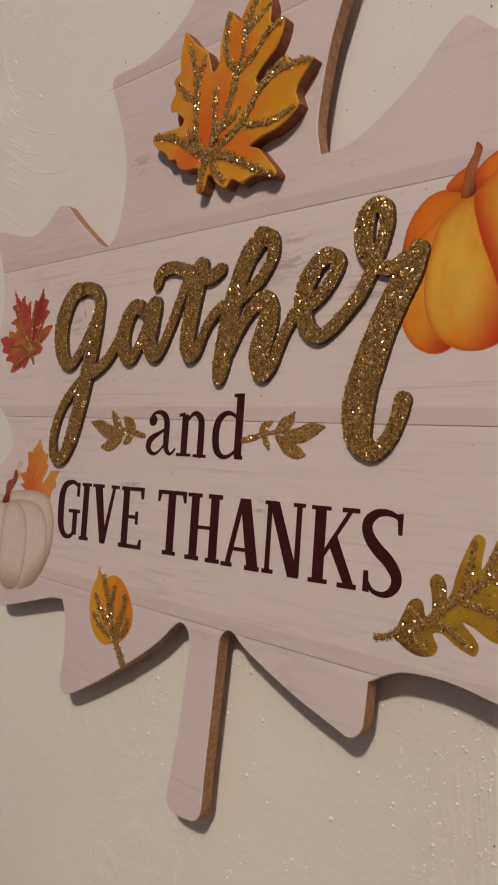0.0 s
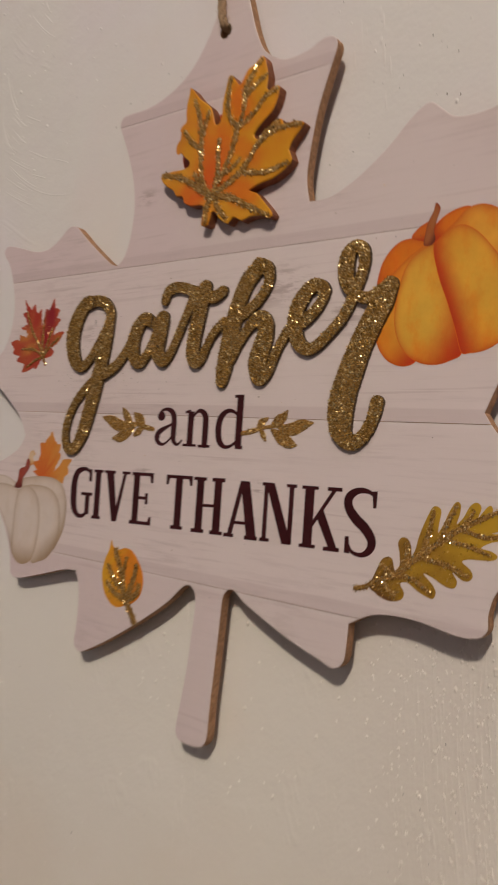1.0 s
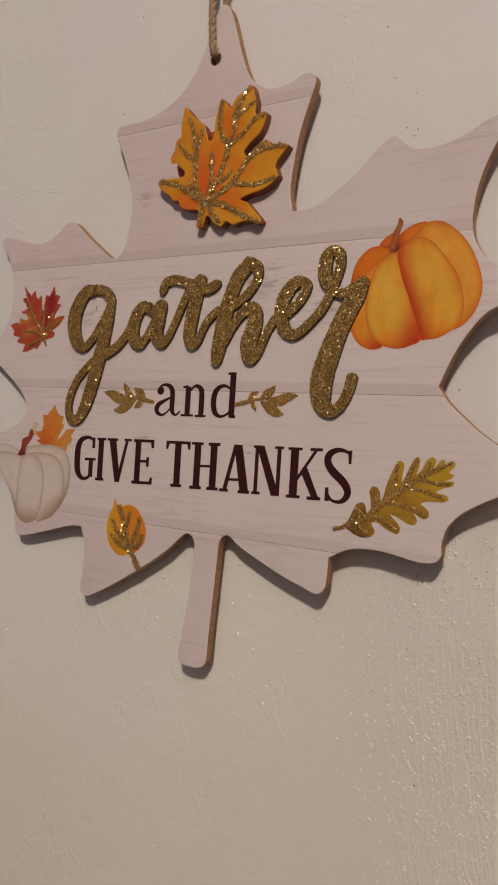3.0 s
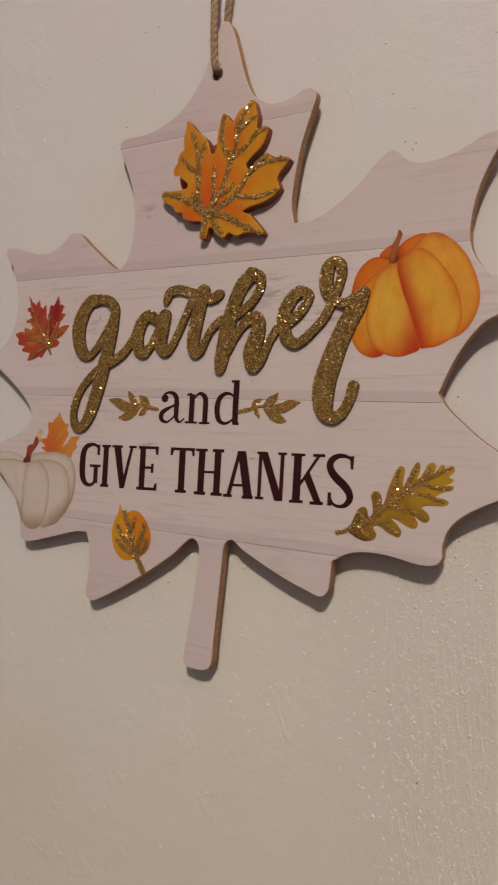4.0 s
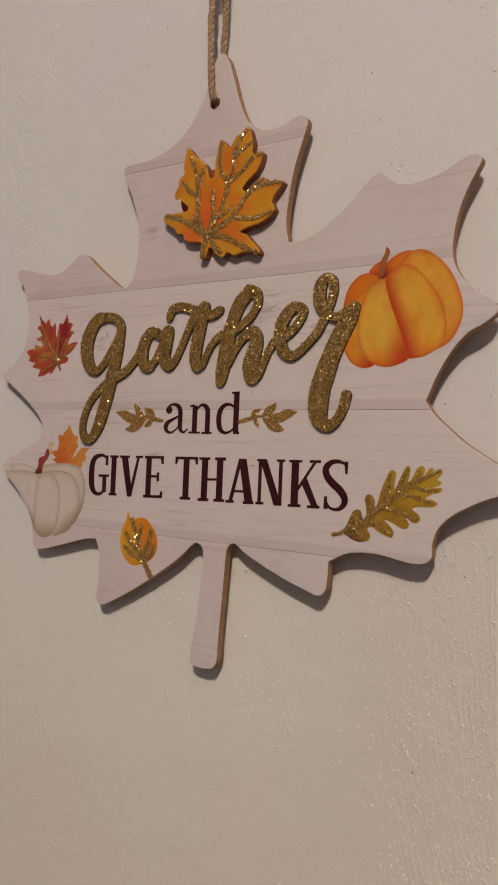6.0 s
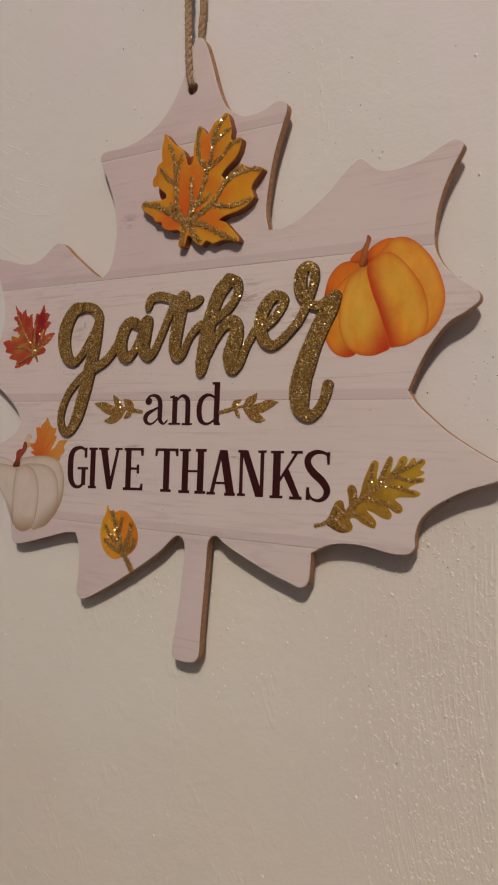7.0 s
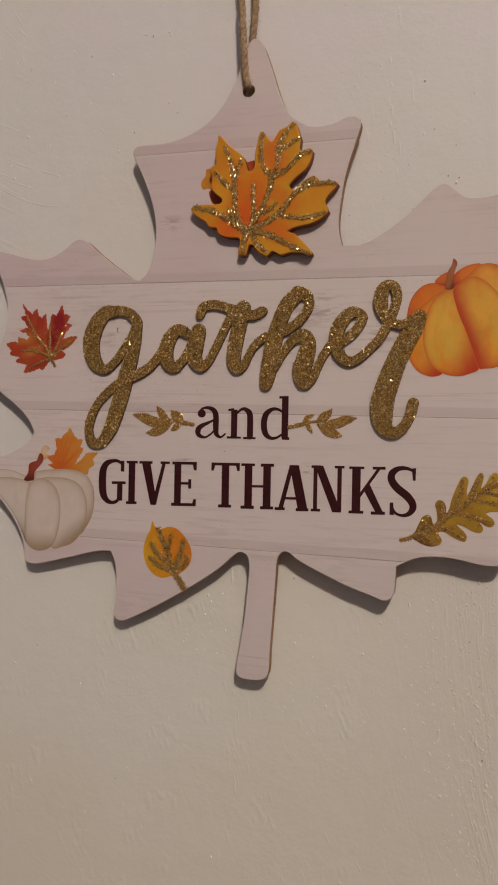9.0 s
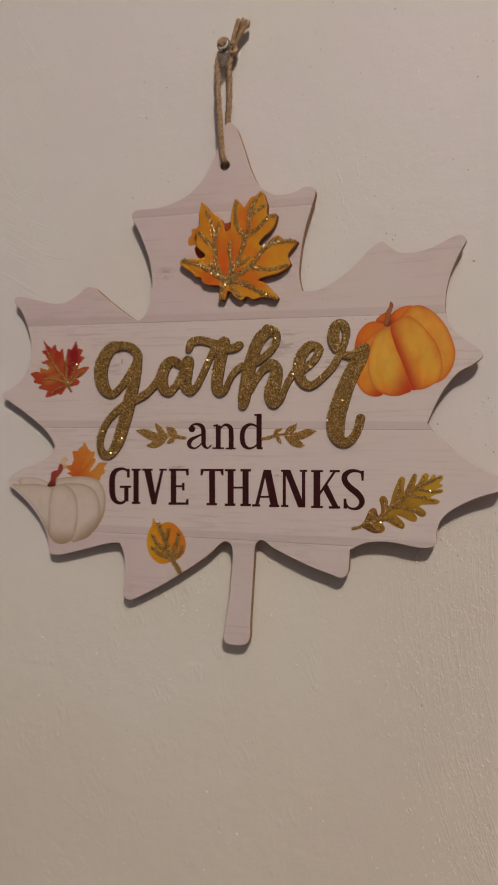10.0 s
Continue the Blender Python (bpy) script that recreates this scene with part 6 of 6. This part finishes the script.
def ridge(bm, line, width, height):
    rows = []
    for i, (x, z) in enumerate(line):
        t = i / (len(line) - 1)
        (xa, za), (xb, zb) = line[max(0, i - 1)], line[min(len(line) - 1, i + 1)]
        far = math.hypot(xb - xa, zb - za)
        ax, az = (za - zb) / far, (xb - xa) / far
        k = math.sin(math.pi * t) ** 0.5
        w, h = width * (0.4 + 0.6 * k), height * k * wall_rng.uniform(0.7, 1.2)
        rows.append([bm.verts.new(on_wall(x + u * w * ax, z + u * w * az, d)) for u, d in ((1.0, -0.04), (0.45, h * 0.8), (-0.2, h), (-1.0, -0.04))])
    for a, b in zip(rows, rows[1:]):
        for k in range(3):
            bm.faces.new((a[k], a[k + 1], b[k + 1], b[k]))


# long curved hair lines: a start, a turning point, an end and the number of finer lines beside
ARCS = (((-142, 110), (-135, 95), (-124.3, 82.1), 3), ((-141, 96), (-138.1, 90.3), (-134.7, 84.7), 2), ((-137, 82), (-131.9, 75.8), (-127.3, 70.6), 2), ((-131, 80), (-128.1, 76.9), (-124.8, 73.6), 3),
        ((-131, 60), (-128.8, 56.1), (-126.2, 52.4), 2), ((-130, 52.3), (-127.1, 49.1), (-124.1, 46.5), 2), ((-141, 55.5), (-131, 45.5), (-121.3, 38.3), 1), ((-133.5, -15.8), (-123.8, -20.5), (-117.3, -22.7), 1),
        ((-112.3, -24.2), (-107.2, -25.9), (-102.2, -27.7), 0), ((-150, -21), (-122, -38.5), (-93.8, -43.4), 0), ((-150, -20), (-135, -30.5), (-122, -37.0), 3), ((-129.3, -28.5), (-124.2, -30.4), (-119.0, -32.0), 1),
        ((-152, -15.5), (-138, -22.8), (-130.7, -26.1), 3), ((-150, 7), (-141, -0.3), (-136.4, -3.1), 4), ((-138, 2.7), (-132.6, 0), (-127.4, -2.2), 1), ((-152, -26), (-140, -33), (-133.0, -36.1), 3),
        ((-152, -33), (-138, -40), (-125.1, -45.0), 3), ((-150, -1), (-141.5, -8.3), (-137.5, -10.9), 3), ((-158, 30), (-152, 14), (-143, 2), 3), ((-160, 8), (-154, -6), (-146, -14), 3))
bm = bmesh.new()
for (xa, za), (xb, zb), (xc, zc), beside in ARCS:
    for k in range(beside + 1):
        oz = 0.0 if k == 0 else wall_rng.uniform(-2.6, 2.6)
        start, stop = (0.0, 1.0) if k == 0 else sorted((wall_rng.uniform(0, 0.5), wall_rng.uniform(0.5, 1.0)))
        line = []
        for i in range(13):
            t = start + (stop - start) * i / 12
            p, q, r = (1 - t) ** 2, 2 * t * (1 - t), t * t
            mx, mz = 2 * xb - (xa + xc) / 2, 2 * zb - (za + zc) / 2
            line.append((p * xa + q * mx + r * xc + oz * 0.5, p * za + q * mz + r * zc + oz))
        ridge(bm, line, wall_rng.uniform(0.32, 0.5) if k == 0 else wall_rng.uniform(0.2, 0.34), 0.24 if k == 0 else 0.14)
    if wall_rng.random() < 0.6:
        pimple(bm, xc + 0.4, zc - 0.3, wall_rng.uniform(0.4, 0.7), 0.35, 0.8)
tagged(part("brush_arcs", bm, WALL, None, soft=True), "curved hair lines dried into the off-white wall paint", "paint texture", kind="stuff")

bm = bmesh.new()
STROKES = ((12, -94, -373, 8, 4, 0.84, -0.54, 0.15), (24, -102, -403, 10, 7, 0.78, -0.62, 0.14), (7, -118, -274, 3, 2, 0.85, -0.5, 0.15), (20, 1, -298, 4, 18, 0.08, -1.0, 0.15),
           (14, 62, -10, 5, 22, 0.12, -1.0, 0.12), (26, 66, -335, 22, 34, 0.34, -0.94, 0.08), (10, 30, -300, 26, 30, 0.15, -1.0, 0.06))
for count, cx, cz, sx, sz, dx, dz, height in STROKES:
    for _ in range(count):
        x, z = wall_rng.gauss(cx, sx), wall_rng.gauss(cz, sz)
        n, step = wall_rng.randint(4, 7), wall_rng.uniform(0.7, 2.4)
        line = [(x + dx * k * step + 0.04 * k * k * (1 if dx > 0.3 else 0) + wall_rng.gauss(0, 0.07), z + dz * k * step) for k in range(n)]
        ridge(bm, line, wall_rng.uniform(0.35, 0.9), height * wall_rng.uniform(0.6, 1.3))
tagged(part("brush_ridges", bm, WALL, None, soft=True), "raised brush strokes dried into the wall paint", "paint texture", kind="stuff")
